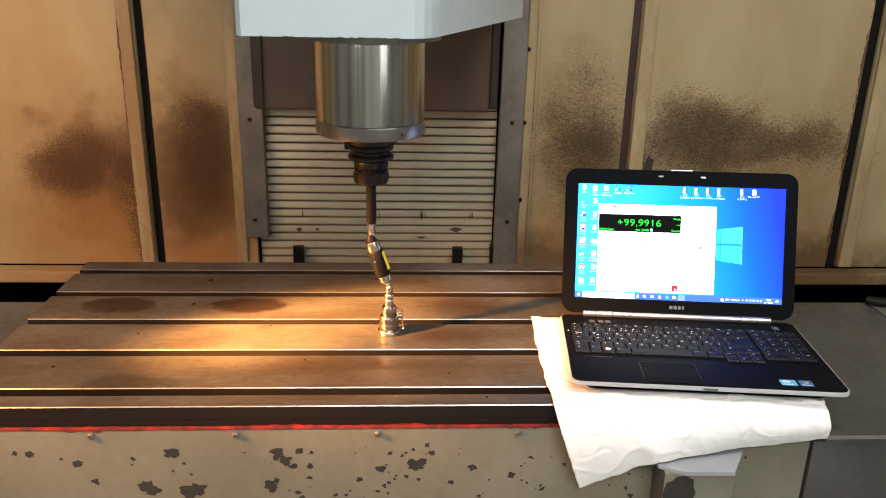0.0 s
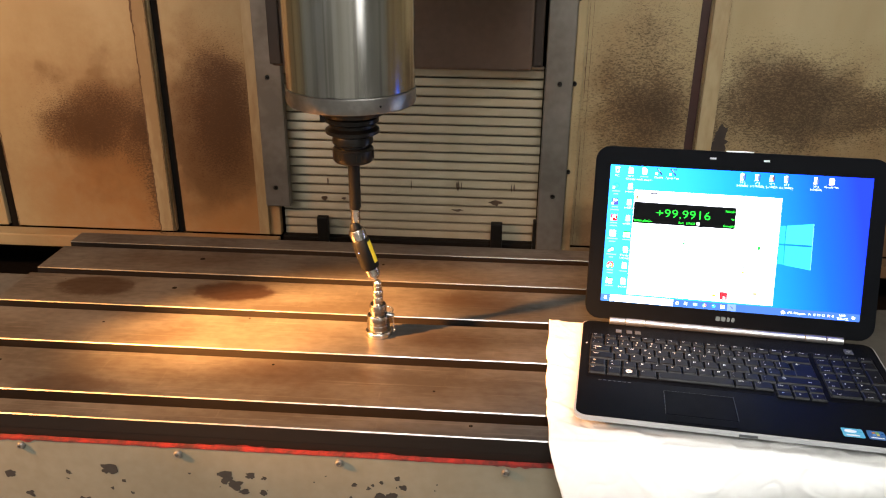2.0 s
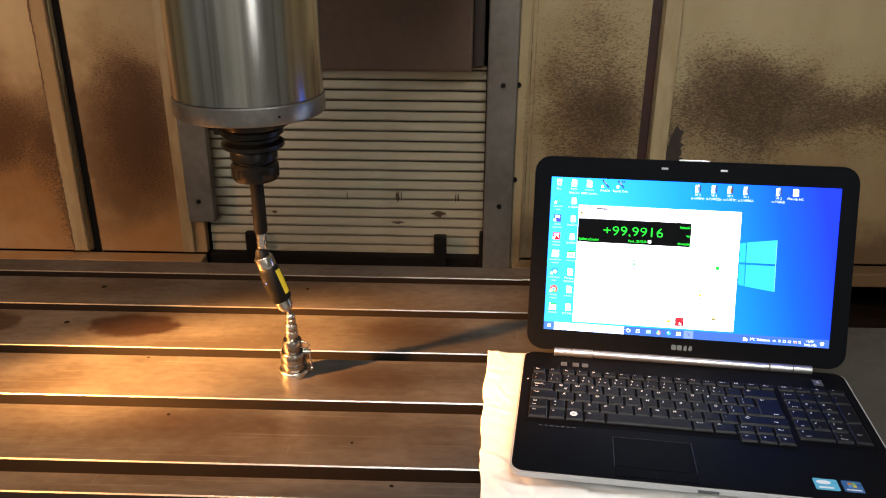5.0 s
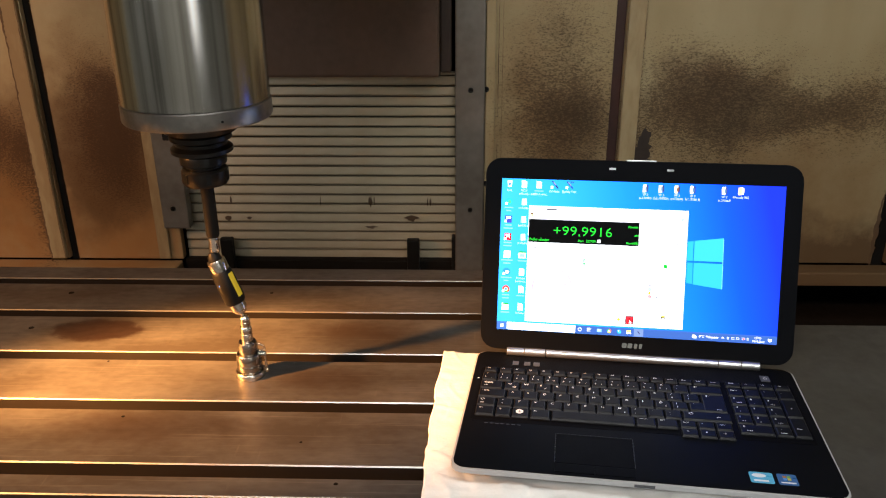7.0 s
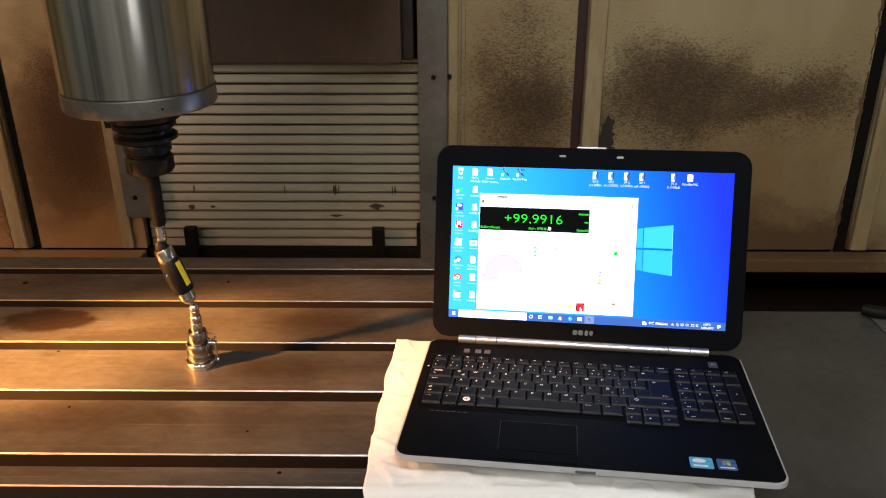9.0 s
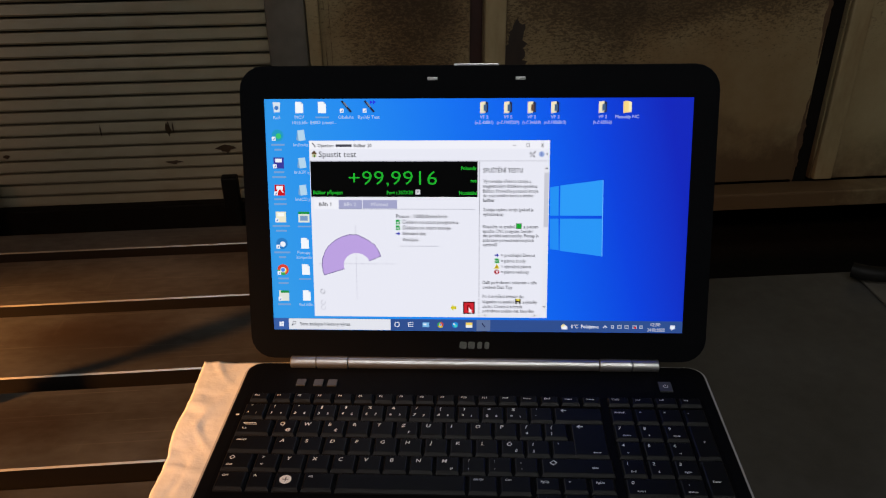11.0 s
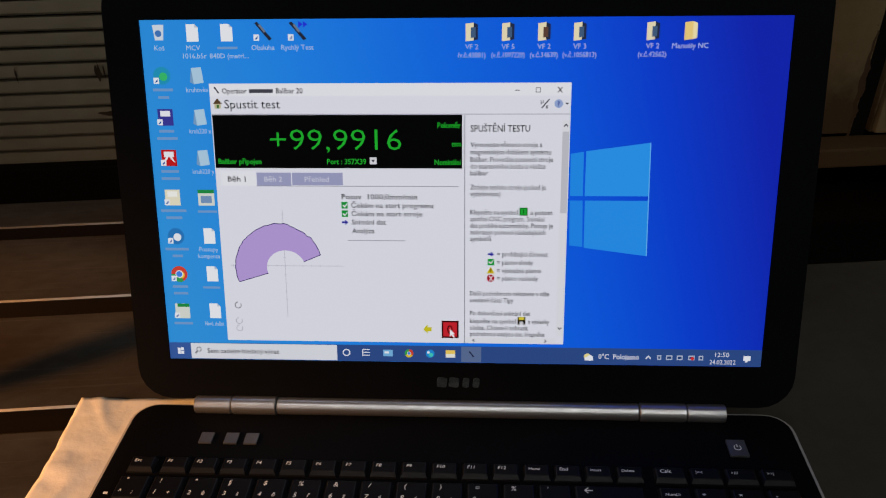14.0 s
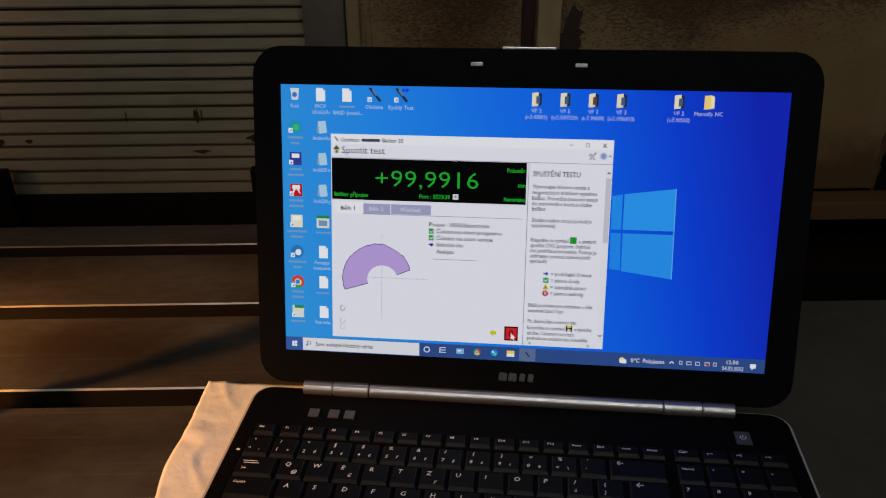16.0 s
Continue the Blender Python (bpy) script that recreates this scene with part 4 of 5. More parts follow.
part("keyboard_tray", prism(rounded(0.366, 0.118, 0.003), -0.0001, 0.0003), TRAY, laptop, m=pose(0.0, 0.0215, 0))
P = 18.7
ROWS_Y = [55.5, 36.5, 17.5, -1.5, -20.5]
for i, name in enumerate(["Esc"] + ["F%d" % n for n in range(1, 13)] + ["Home", "End", "Insert", "Delete"]):
    x = -171 + i * 16.45 + (2.0 if i else 0)
    key(x, 73.3, 15.8, 11.5, [(name, -4.5, 0.5, 3.1 if len(name) < 4 else 2.5)])
for i, (up, low, side) in enumerate([("°", "^", ";"), ("!", "1", "+"), ('"', "2", "ě"), ("§", "3", "š"), ("$", "4", "č"), ("%", "5", "ř"), ("&", "6", "ž"), ("/", "7", "ý"), ("(", "8", "á"), (")", "9", "í"), ("=", "0", "é"), ("%", "=", "\\"), ("'", "´", "")]):
    key(-170.8 + i * P, ROWS_Y[0], P, 18.6, [(up, -4.2, 3.6, 4.2), (low, -5.6, -4.0, 4.0), (side, 1.8, -4.0, 3.4)])
key(-170.8 + 13 * P + 9.6, ROWS_Y[0], 38, 18.6, [("←", -14, 3.0, 6.0)])
key(-166.5, ROWS_Y[1], 27.5, 18.6, [("Tab", -9.0, -3.2, 2.6)])
part("tab_mark", boxed(-0.1755, -0.1655, 0.0404, 0.0409, 0.0035, 0.0036), LEGEND, laptop)
part("tab_mark", boxed(-0.1745, -0.1645, 0.0386, 0.0391, 0.0035, 0.0036), LEGEND, laptop)
for i, (c, side) in enumerate(zip("QWERTZUIOP/(", ["@", "", "€", "", "", "y", "", "", "", "", "", ""])):
    marks = [(c, -4.5, 1.6, 5.0)]
    if side:
        marks.append((side, 1.0, -4.6, 4.0))
    if c in "/(":
        marks = [(c, -4.0, 2.4, 4.4), ("ú" if c == "/" else ")", -4.0, -4.4, 3.8)]
    key(-142.5 + i * P, ROWS_Y[1], P, 18.6, marks)
key(87.5, ROWS_Y[1] - 9.5, 27, 37.6, [("←", -9, 12.5, 6.5), ("Enter", 1.0, -14.5, 2.6)])
key(-164, ROWS_Y[2], 32.5, 18.6, [("CapsLk", -12.0, 3.2, 2.7)])
for i, c in enumerate("ASDFGHJKLÖ!'"):
    key(-138.0 + i * P, ROWS_Y[2], P, 18.6, [(c, -4.5, 1.6, 5.0)] + ([("ů", 1.5, -4.8, 3.4)] if c == "Ö" else [("§", -4.0, -4.6, 3.2)] if c == "!" else []))
key(-169, ROWS_Y[3], 22.5, 18.6, [("Shift", -7.0, -4.6, 2.6), ("◇", -7.0, 2.0, 4.6)])
for i, c in enumerate(">YXCVBNM?:_"):
    marks = [(c, -4.5, 1.6, 5.0)]
    if c == "M":
        marks.append(("µ", 2.0, -4.6, 3.6))
    if c in ">?:_":
        marks = [(c, -4.2, 3.0, 3.8), ({">": "<", "?": ",", ":": ".", "_": "-"}[c], -4.2, -4.2, 3.8)]
    key(-147.5 + i * P, ROWS_Y[3], P, 18.6, marks)
key(-147.5 + 11 * P + 17.5, ROWS_Y[3], 53, 18.6, [("◇", -20, 1.5, 5.5), ("Shift", 10.0, -2.0, 2.6)])
for x0, x1, name in ((-180, -157.5, "Ctrl"), (-157.2, -139, "Fn"), (-138.7, -118.5, ""), (-118.2, -95, "Alt"), (-94.7, -2.5, ""), (-2.2, 19.5, "Alt Gr"), (19.8, 43, "Ctrl")):
    k = key((x0 + x1) / 2, ROWS_Y[4], x1 - x0, 18.6, [(name, -(x1 - x0) / 2 + 4, 3.6, 2.8)] if name else [])
    if x0 == -138.7:
        part("round_mark", turned([(0, 0), (0.0042, 0), (0.0042, 0.0002), (0.0032, 0.00025), (0, 0.00025)], 20), LEGEND, k, m=pose(-0.001, 0.0012, 0.0031))
        part("mark_bar", boxed(-0.0032, 0.0012, 0.0009, 0.0014, 0.0033, 0.0034), KEYCAP, k)
        part("mark_bar", boxed(-0.0012, -0.0007, -0.001, 0.0034, 0.0033, 0.0034), KEYCAP, k)
for i, (top, low) in enumerate((("PgUp", "←"), ("↑", "↓"), ("PgDn", "→"))):
    key(53.5 + i * 19, -19.5, 18.6, 15.5, [(top, -5, 1.5, 2.8)])
    key(53.5 + i * 19, -35.2, 18.6, 15.5, [(low, -4, 0.0, 4.2)])
for i, name in enumerate(("Calc", "|<<", ">/II", ">>|")):
    key(115.5 + i * 18.6, 73.3, 18.2, 11.5, [(name, -5.5, 0.5, 3.4 if not i else 2.6)])
PAD = [[("NumLk", 2.6), ("÷", 4), ("×", 4), ("-", 4)], [("7", 4.4), ("8", 4.4), ("9", 4.4)], [("4", 4.4), ("5", 4.4), ("6", 4.4)], [("1", 4.4), ("2", 4.4), ("3", 4.4)]]
SUB = {"7": "Home", "8": "↑", "9": "PgUp", "4": "←", "6": "→", "1": "End", "2": "↓", "3": "PgDn"}
for r, row in enumerate(PAD):
    for i, (name, mm) in enumerate(row):
        key(115.5 + i * 18.6, ROWS_Y[r], 18.4, 18.6, [(name, -5.5, 2.6, mm)] + ([(SUB[name], -3.0, -4.6, 2.4)] if name in SUB else []))
key(171.3, ROWS_Y[1] - 9.5, 18.4, 37.6, [("+", -2, -2, 4.5)])
key(171.3, ROWS_Y[3] - 9.5, 18.4, 37.6, [("Enter", -4.5, -4, 2.6)])
key(124.8, ROWS_Y[4], 37, 18.6, [("0", -14, 2.6, 4.4), ("Insert", -11, -4.6, 2.4)])
key(152.7, ROWS_Y[4], 18.4, 18.6, [(",", -3, 2.6, 4.4), ("Delete", -4.5, -4.6, 2.4)])
part("aerial_mark", boxed(-0.1855, -0.1825, 0.0535, 0.0550, 0.0, 0.0002), LEGEND, laptop)
for x in (-142, -127.5, -116):
    part("media_button", boxed(-0.0038, 0.0038, -0.0042, 0.0042, 0, 0.0012, 0.0003), BUTTON, laptop, "small grey button", m=pose(x / 1000, 0.0955, 0))
power = part("power_button", boxed(-0.0052, 0.0052, -0.0062, 0.0062, 0, 0.0014, 0.0004), BUTTON, laptop, "grey power button", m=pose(0.1565, 0.0955, 0))
arc = bmesh.new()
for i in range(14):
    a0, a1 = radians(130 + 280 * i / 14), radians(130 + 280 * (i + 1) / 14)
    arc.faces.new([arc.verts.new((r * math.cos(a), r * math.sin(a), 0.0015)) for r, a in ((0.0016, a0), (0.0021, a0), (0.0021, a1), (0.0016, a1))])
part("power_ring", arc, LEGEND, power)
part("power_stroke", boxed(-0.0003, 0.0003, 0.0004, 0.0024, 0.00141, 0.0015), LEGEND, power)
PADMAT = material("touchpad_plastic", (0.0024, 0.0026, 0.0032), (0.0032, 0.0035, 0.0042), rough=0.6, scale=40, spec=0.03)
part("touchpad", boxed(-0.088, -0.008, -0.104, -0.053, -0.001, 0.0003, 0.0003), PADMAT, laptop, "matt black touchpad")
for x0, x1, y0, y1 in ((-0.0888, -0.0072, -0.0530, -0.0522), (-0.0080, -0.0072, -0.1045, -0.0530), (-0.0888, -0.0880, -0.1045, -0.0530)):
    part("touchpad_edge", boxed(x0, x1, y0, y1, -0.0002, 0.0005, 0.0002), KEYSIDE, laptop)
for x0, x1 in ((-0.088, -0.0485), (-0.0475, -0.008)):
    part("touchpad_button", boxed(x0, x1, -0.1195, -0.1060, -0.001, 0.0007, 0.0005), PADMAT, laptop, "black touchpad button")
CYAN, DEEP = material("sticker_cyan", (0.10, 0.42, 0.62), (0.08, 0.36, 0.55), rough=0.3, scale=60), material("sticker_blue", (0.03, 0.12, 0.32), (0.03, 0.1, 0.25), rough=0.3, scale=60)
first = part("sticker", prism(rounded(0.0225, 0.0175, 0.002), 0, 0.0002), CYAN, laptop, "pale blue sticker", m=pose(0.1135, -0.1015, 0))
part("sticker_mark", prism([(0.0068 * math.cos(a), 0.0032 * math.sin(a)) for a in [math.pi * i / 10 for i in range(20)]], 0.0002, 0.0003), WHITE, first, m=pose(-0.002, 0.0032, 0))
part("sticker_mark", boxed(-0.008, 0.006, -0.0062, -0.0035, 0.0002, 0.0003), WHITE, first)
second = part("sticker", prism(rounded(0.0185, 0.0175, 0.002), 0, 0.0002), DEEP, laptop, "dark blue sticker", m=pose(0.1378, -0.1015, 0))
for x, y, col in ((-0.0022, 0.004, (0.6, 0.2, 0.03)), (0.0018, 0.0044, (0.2, 0.45, 0.08)), (-0.0022, 0.0002, (0.1, 0.3, 0.7)), (0.0018, 0.0005, (0.75, 0.55, 0.05))):
    part("sticker_mark", boxed(x - 0.0017, x + 0.0017, y - 0.0016, y + 0.0016, 0.0002, 0.0003), material("sticker_pane", col, rough=0.3), second)
part("sticker_mark", boxed(-0.007, 0.007, -0.0062, -0.0042, 0.0002, 0.0003), WHITE, second)
for i in range(7):
    part("status_light", boxed(-0.002, 0.002, -0.0004, 0.0004, 0, 0.0002), BUTTON, laptop, m=pose(-0.165 + i * 0.006, -0.0415, 0))
part("front_latch", boxed(-0.010, 0.010, -0.1263, -0.1250, -0.0056, -0.0026, 0.0003), BUTTON, laptop)

# ---- what the screen shows ----
GLOW = 6.1
PX = SW / 1366
inks = {}


def ink(r, g, b):
    """The light of a screen colour, given as it is seen (0 to 255)."""
    if (r, g, b) not in inks:
        inks[(r, g, b)] = emitter("screen_ink", [(c / 255) ** 2.2 for c in (r, g, b)], GLOW)
    return inks[(r, g, b)]


def shape(name, points, colour, layer):
    bm = bmesh.new()
    face = bm.faces.new([bm.verts.new((x * PX - SW / 2, SH / 2 - y * PX, -0.0004 + layer * 0.00008)) for x, y in points])
    if face.normal.z < 0:
        bmesh.ops.reverse_faces(bm, faces=[face])
    bm.normal_update()
    if face.normal.z < 0:
        bmesh.ops.reverse_faces(bm, faces=[face])
    return part(name, bm, colour, lid)


def rect(name, x0, y0, x1, y1, colour, layer):
    return shape(name, [(x0, y0), (x0, y1), (x1, y1), (x1, y0)], colour, layer)


def words(text, x, y, size, colour, layer=6, width=None, middle=False):
    """Writing on the screen: x, y the left end of the baseline, size the letters' height in screen dots."""
    me, lo, hi = writing(text, size * PX, -0.011 if size > 60 else 0.0 if size > 25 or size == 15 else 0.009)
    k = width * PX / (hi - lo) if width else 1.0
    for v in me.vertices:
        v.co.x *= k
    me.materials.append(colour)
    ob = new("screen_writing", me)
    ob.parent = lid
    off = (lo + hi) / 2 * k if middle else lo * k
    ob.location = (x * PX - SW / 2 - off, SH / 2 - y * PX, -0.0004 + layer * 0.00008)
    return ob


def bars(x, y, widths, colour, height=6, layer=6, middle=False):
    """Unreadable lettering as a row of plain bars."""
    total = sum(widths) + 5 * (len(widths) - 1)
    x = x - total / 2 if middle else x
    for w in widths:
        rect("screen_writing", x, y - height, x + w, y, colour, layer)
        x += w + 5


wallpaper = bpy.data.materials.new("wallpaper_glow")
wallpaper.use_nodes = True
wn, wl = wallpaper.node_tree.nodes, wallpaper.node_tree.links
wp = wn["Principled BSDF"]
wp.inputs["Base Color"].default_value, wp.inputs["Roughness"].default_value, wp.inputs["Specular IOR Level"].default_value = (0.003, 0.003, 0.003, 1), 0.4, 0.06
wc, ws, wr = wn.new("ShaderNodeTexCoord"), wn.new("ShaderNodeSeparateXYZ"), wn.new("ShaderNodeValToRGB")
wm = wn.new("ShaderNodeMapRange")
wm.inputs["From Min"].default_value, wm.inputs["From Max"].default_value = -SW / 2, SW / 2
wl.new(wc.outputs["Object"], ws.inputs[0])
tilt = wn.new("ShaderNodeMath")
tilt.operation = "MULTIPLY_ADD"
tilt.inputs[1].default_value = 0.22
wl.new(ws.outputs["Y"], tilt.inputs[0])
wl.new(ws.outputs["X"], tilt.inputs[2])
wl.new(tilt.outputs[0], wm.inputs["Value"])
wl.new(wm.outputs[0], wr.inputs["Fac"])
stops = [(0.0, (52, 150, 228)), (0.25, (40, 136, 236)), (0.5, (26, 110, 236)), (0.68, (20, 92, 232)), (0.84, (18, 66, 216)), (1.0, (24, 42, 182))]
while len(wr.color_ramp.elements) < len(stops):
    wr.color_ramp.elements.new(0.5)
for e, (p, c) in zip(wr.color_ramp.elements, stops):
    e.position, e.color = p, (*[(v / 255) ** 2.2 for v in c], 1)
wl.new(wr.outputs["Color"], wp.inputs["Emission Color"])
wp.inputs["Emission Strength"].default_value = GLOW
part("screen", boxed(-SW / 2, SW / 2, -SH / 2, SH / 2, -0.0011, -0.0004), wallpaper, lid, "lit blue screen")

WHT, PALE, GREY, BLK, TXT = ink(228, 229, 240), ink(214, 216, 230), ink(150, 152, 165), ink(3, 5, 7), ink(25, 25, 32)
GRN, LILAC, SNOW = ink(38, 190, 52), ink(183, 157, 220), ink(236, 238, 246)
CAPTION = ink(116, 156, 208)
# the glowing window in the wallpaper
for q, c in (([(922, 284), (950, 279), (951, 376), (923, 376)], (40, 142, 240)), ([(955, 278), (1090, 260), (1092, 376), (955, 376)], (48, 152, 244)), ([(923, 386), (951, 386), (954, 490), (925, 487)], (38, 136, 240)), ([(956, 386), (1092, 386), (1094, 510), (957, 492)], (44, 146, 242))):
    shape("wallpaper_pane", q, ink(*c), 1)
shape("wallpaper_pane_edge", [(1090, 260), (1092, 260), (1096, 510), (1094, 510)], ink(104, 190, 250), 2)
# taskbar
rect("taskbar", 0, 728, 1366, 768, ink(50, 78, 138), 1)
rect("start_button", 0, 728, 50, 768, ink(58, 92, 160), 2)
for x, y in ((19, 741), (27, 740), (19, 749), (27, 749)):
    rect("start_pane", x, y, x + 7, y + 7.5, SNOW, 3)
rect("search_box", 51, 729, 397, 767, ink(222, 224, 232), 2)
words("Sem zadejte hledaný výraz", 90, 753, 17, ink(60, 62, 70), 3, 170)
shape("search_lens", [(70 + 6 * math.cos(a), 744 + 6 * math.sin(a)) for a in [math.pi * i / 8 for i in range(16)]], ink(70, 72, 80), 3)
shape("search_lens", [(70 + 4.4 * math.cos(a), 744 + 4.4 * math.sin(a)) for a in [math.pi * i / 8 for i in range(16)]], ink(222, 224, 232), 4)
shape("search_lens", [(65, 747), (67, 749), (62, 755), (60, 753)], ink(70, 72, 80), 3)


def disc(name, x, y, r, colour, layer, start=0, end=360):
    pts = [(x + r * math.cos(radians(start + (end - start) * i / 20)), y + r * math.sin(radians(start + (end - start) * i / 20))) for i in range(21 if end - start < 360 else 20)]
    return shape(name, pts if end - start >= 360 else pts + [(x, y)], colour, layer)


disc("taskbar_icon", 419, 747, 9, SNOW, 3), disc("taskbar_icon", 419, 747, 6.5, ink(50, 78, 138), 4)
for y in (740, 747, 754):
    rect("taskbar_icon", 458, y - 2, 474, y, SNOW, 3)
rect("taskbar_icon", 456, 739, 458, 756, SNOW, 3)
rect("taskbar_icon", 505, 739, 527, 755, ink(120, 180, 225), 3), rect("taskbar_icon", 508, 743, 518, 748, SNOW, 4)
for a, c in ((0, (225, 190, 50)), (120, (60, 160, 80)), (240, (214, 70, 56))):
    disc("taskbar_icon", 565, 747, 10, ink(*c), 3, a + 30, a + 150)
disc("taskbar_icon", 565, 747, 4.6, SNOW, 4), disc("taskbar_icon", 565, 747, 3.4, ink(70, 130, 230), 5)
disc("taskbar_icon", 614, 747, 10, ink(40, 140, 215), 3), disc("taskbar_icon", 616, 750, 5, ink(70, 205, 190), 4), disc("taskbar_icon", 610, 744, 3, SNOW, 5)
rect("taskbar_icon", 650, 738, 672, 756, ink(240, 205, 100), 3), rect("taskbar_icon", 650, 747, 672, 756, ink(235, 235, 225), 4)
rect("taskbar_icon", 686, 729, 732, 767, ink(92, 110, 150), 2), shape("taskbar_icon", [(703, 741), (706, 740), (716, 753), (713, 754)], ink(20, 24, 36), 3)
disc("weather_icon", 975, 749, 8, ink(235, 220, 150), 3), disc("weather_icon", 981, 752, 7, SNOW, 4), rect("weather_icon", 969, 750, 988, 758, SNOW, 4)
words("0°C  Polojasno", 1000, 754, 17, SNOW, 3, 92)
shape("tray_icon", [(1106, 751), (1113, 744), (1120, 751), (1118, 753), (1113, 748), (1108, 753)], SNOW, 3)
for x, w in ((1133, 9), (1153, 14), (1177, 13), (1203, 14), (1226, 10)):
    rect("tray_icon", x, 743, x + w, 754, ink(190, 200, 220), 3), rect("tray_icon", x + 2, 745.5, x + w - 2, 751.5, ink(46, 68, 118), 4)
disc("tray_icon", 1212, 750, 4, ink(215, 50, 50), 5)
words("12:50", 1278, 745, 15, SNOW, 3, 31, True), words("24.02.2022", 1280, 763, 15, SNOW, 3, 58, True)
rect("tray_icon", 1326, 742, 1342, 754, SNOW, 3), shape("tray_icon", [(1330, 754), (1337, 754), (1332, 759)], SNOW, 3)


# desktop icons
def caption(text, x, y, width=None):
    words(text, x, y, 15, ink(190, 208, 236), 3, width, True)


def paper(x, y, fold=True):
    shape("desktop_icon", [(x - 13, y - 19), (x + 6, y - 19), (x + 13, y - 12), (x + 13, y + 17), (x - 13, y + 17)], ink(240, 242, 248), 2)
    shape("desktop_icon", [(x + 6, y - 19), (x + 13, y - 12), (x + 6, y - 12)], ink(190, 198, 214), 3)


def shortcut(x, y):
    rect("shortcut_mark", x - 19, y + 4, x - 7, y + 17, SNOW, 4), shape("shortcut_mark", [(x - 16, y + 14), (x - 10, y + 7), (x - 10, y + 12), (x - 14, y + 15)], ink(40, 80, 160), 5)


shape("desktop_icon", [(27, 10), (52, 10), (49, 42), (31, 42)], ink(214, 222, 234), 2), disc("desktop_icon", 39, 28, 7, ink(70, 120, 190), 3), caption("Koš", 39, 63)
paper(113, 28), caption("MCV", 113, 63), caption("1016.b5r", 115, 80)
paper(187, 28), bars(187, 61, (44,), CAPTION, 5, 3, True), caption("840D (metri...", 190, 80)
for x in (264, 338):
    shape("desktop_icon", [(x - 16, 8), (x - 10, 5), (x + 20, 40), (x + 14, 44)], ink(40, 46, 60), 2), shape("desktop_icon", [(x - 8, 12), (x - 4, 10), (x + 8, 25), (x + 4, 28)], ink(110, 120, 140), 3), shortcut(x, 27)
for x in (342, 352):
    shape("desktop_icon", [(x, 4), (x + 10, 11), (x, 18)], ink(40, 60, 220), 3)
caption("Obsluha", 264, 63), caption("Rychlý Test", 338, 63)
ICONS = [((40, 150, 190), (60, 190, 110), (44, 30)), ((60, 60, 150), (236, 238, 246), (34, 58)), ((196, 30, 34), (236, 238, 246), (40, 52)), ((232, 226, 200), (245, 245, 240), (58, 46)), ((44, 120, 190), (236, 238, 246), (54, 30)), ((214, 70, 56), (236, 200, 60), (36, 42)), ((218, 222, 214), (36, 140, 70), (44,))]
for i, (c, d, w) in enumerate(ICONS):
    y = 116 + i * 89
    if i in (0, 4, 5):
        disc("desktop_icon", 39, y, 19, ink(*c), 2), disc("desktop_icon", 42, y + 2, 9, ink(*d), 3)
        if i == 5:
            disc("desktop_icon", 39, y, 19, ink(60, 160, 80), 3, 60, 180), disc("desktop_icon", 39, y, 9, SNOW, 4), disc("desktop_icon", 39, y, 7, ink(70, 130, 230), 5)
    else:
        rect("desktop_icon", 22, y - 18, 56, y + 18, ink(*c), 2)
        rect("desktop_icon", 28, y - 14 if i != 6 else y - 18, 50 if i != 6 else 56, y - 2 if i != 6 else y - 10, ink(*d), 3)
        if i == 2:
            shape("desktop_icon", [(38, y - 14), (41, y - 14), (52, y + 10), (48, y + 8), (39, y - 4), (30, y + 10), (27, y + 8)], SNOW, 4)
    shortcut(39, y)
    bars(39, y + 33, w[:1], CAPTION, 6, 3, True)
    if len(w) > 1:
        bars(39, y + 49, (w[1] * 0.8,), CAPTION, 6, 3, True)
SECOND = ["kruhovka", "kruh220 x", "kruh220 y", "", "Postupy", "", "Nová složka"]
for i, name in enumerate(SECOND):
    y = 116 + i * 89
    if i == 3:
        rect("desktop_icon", 97, y - 18, 134, y + 18, ink(218, 222, 214), 2), rect("desktop_icon", 97, y - 18, 134, y - 10, ink(36, 140, 70), 3), rect("desktop_icon", 103, y - 4, 128, y + 12, ink(120, 150, 190), 3), bars(116, y + 34, (44,), CAPTION, 5, 3, True)
    elif i < 3:
        shape("desktop_icon", [(104, y - 16), (126, y - 18), (130, y + 15), (108, y + 18)], ink(176, 208, 232), 2), shape("desktop_icon", [(104, y - 16), (108, y + 18), (100, y + 14)], ink(120, 160, 200), 3), caption(name, 114, y + 35, 48)
    else:
        paper(116, y)
        caption(name, 112, y + 35, 44) if name else bars(112, y + 34, (40,), CAPTION, 5, 3, True)
        if i == 4:
            caption("kompenza", 112, y + 51, 50)
for x, a, b in ((708, "VF 2", "(v.č.43081)"), (784, "VF 5", "(v.č.1097229)"), (859, "VF 2", "(v.č.34639)"), (933, "VF 3", "(v.č.1056813)"), (1083, "VF 2", "(v.č.42562)"), (1160, "Manuály NC", "")):
    shape("desktop_icon", [(x - 13, 12), (x + 4, 10), (x + 4, 46), (x - 13, 48)], ink(238, 226, 190) if b else ink(244, 212, 130), 2)
    shape("desktop_icon", [(x + 4, 10), (x + 13, 14), (x + 13, 44), (x + 4, 46)], ink(40, 50, 74) if b else ink(250, 232, 180), 2)
    if b:
        shape("desktop_icon", [(x - 2, 20), (x + 8, 19), (x + 8, 40), (x - 2, 41)], ink(70, 96, 130) if x != 859 else ink(96, 70, 60), 3)
        caption(b, x, 81, 70 if len(b) > 12 else 58)
    caption(a, x, 64)

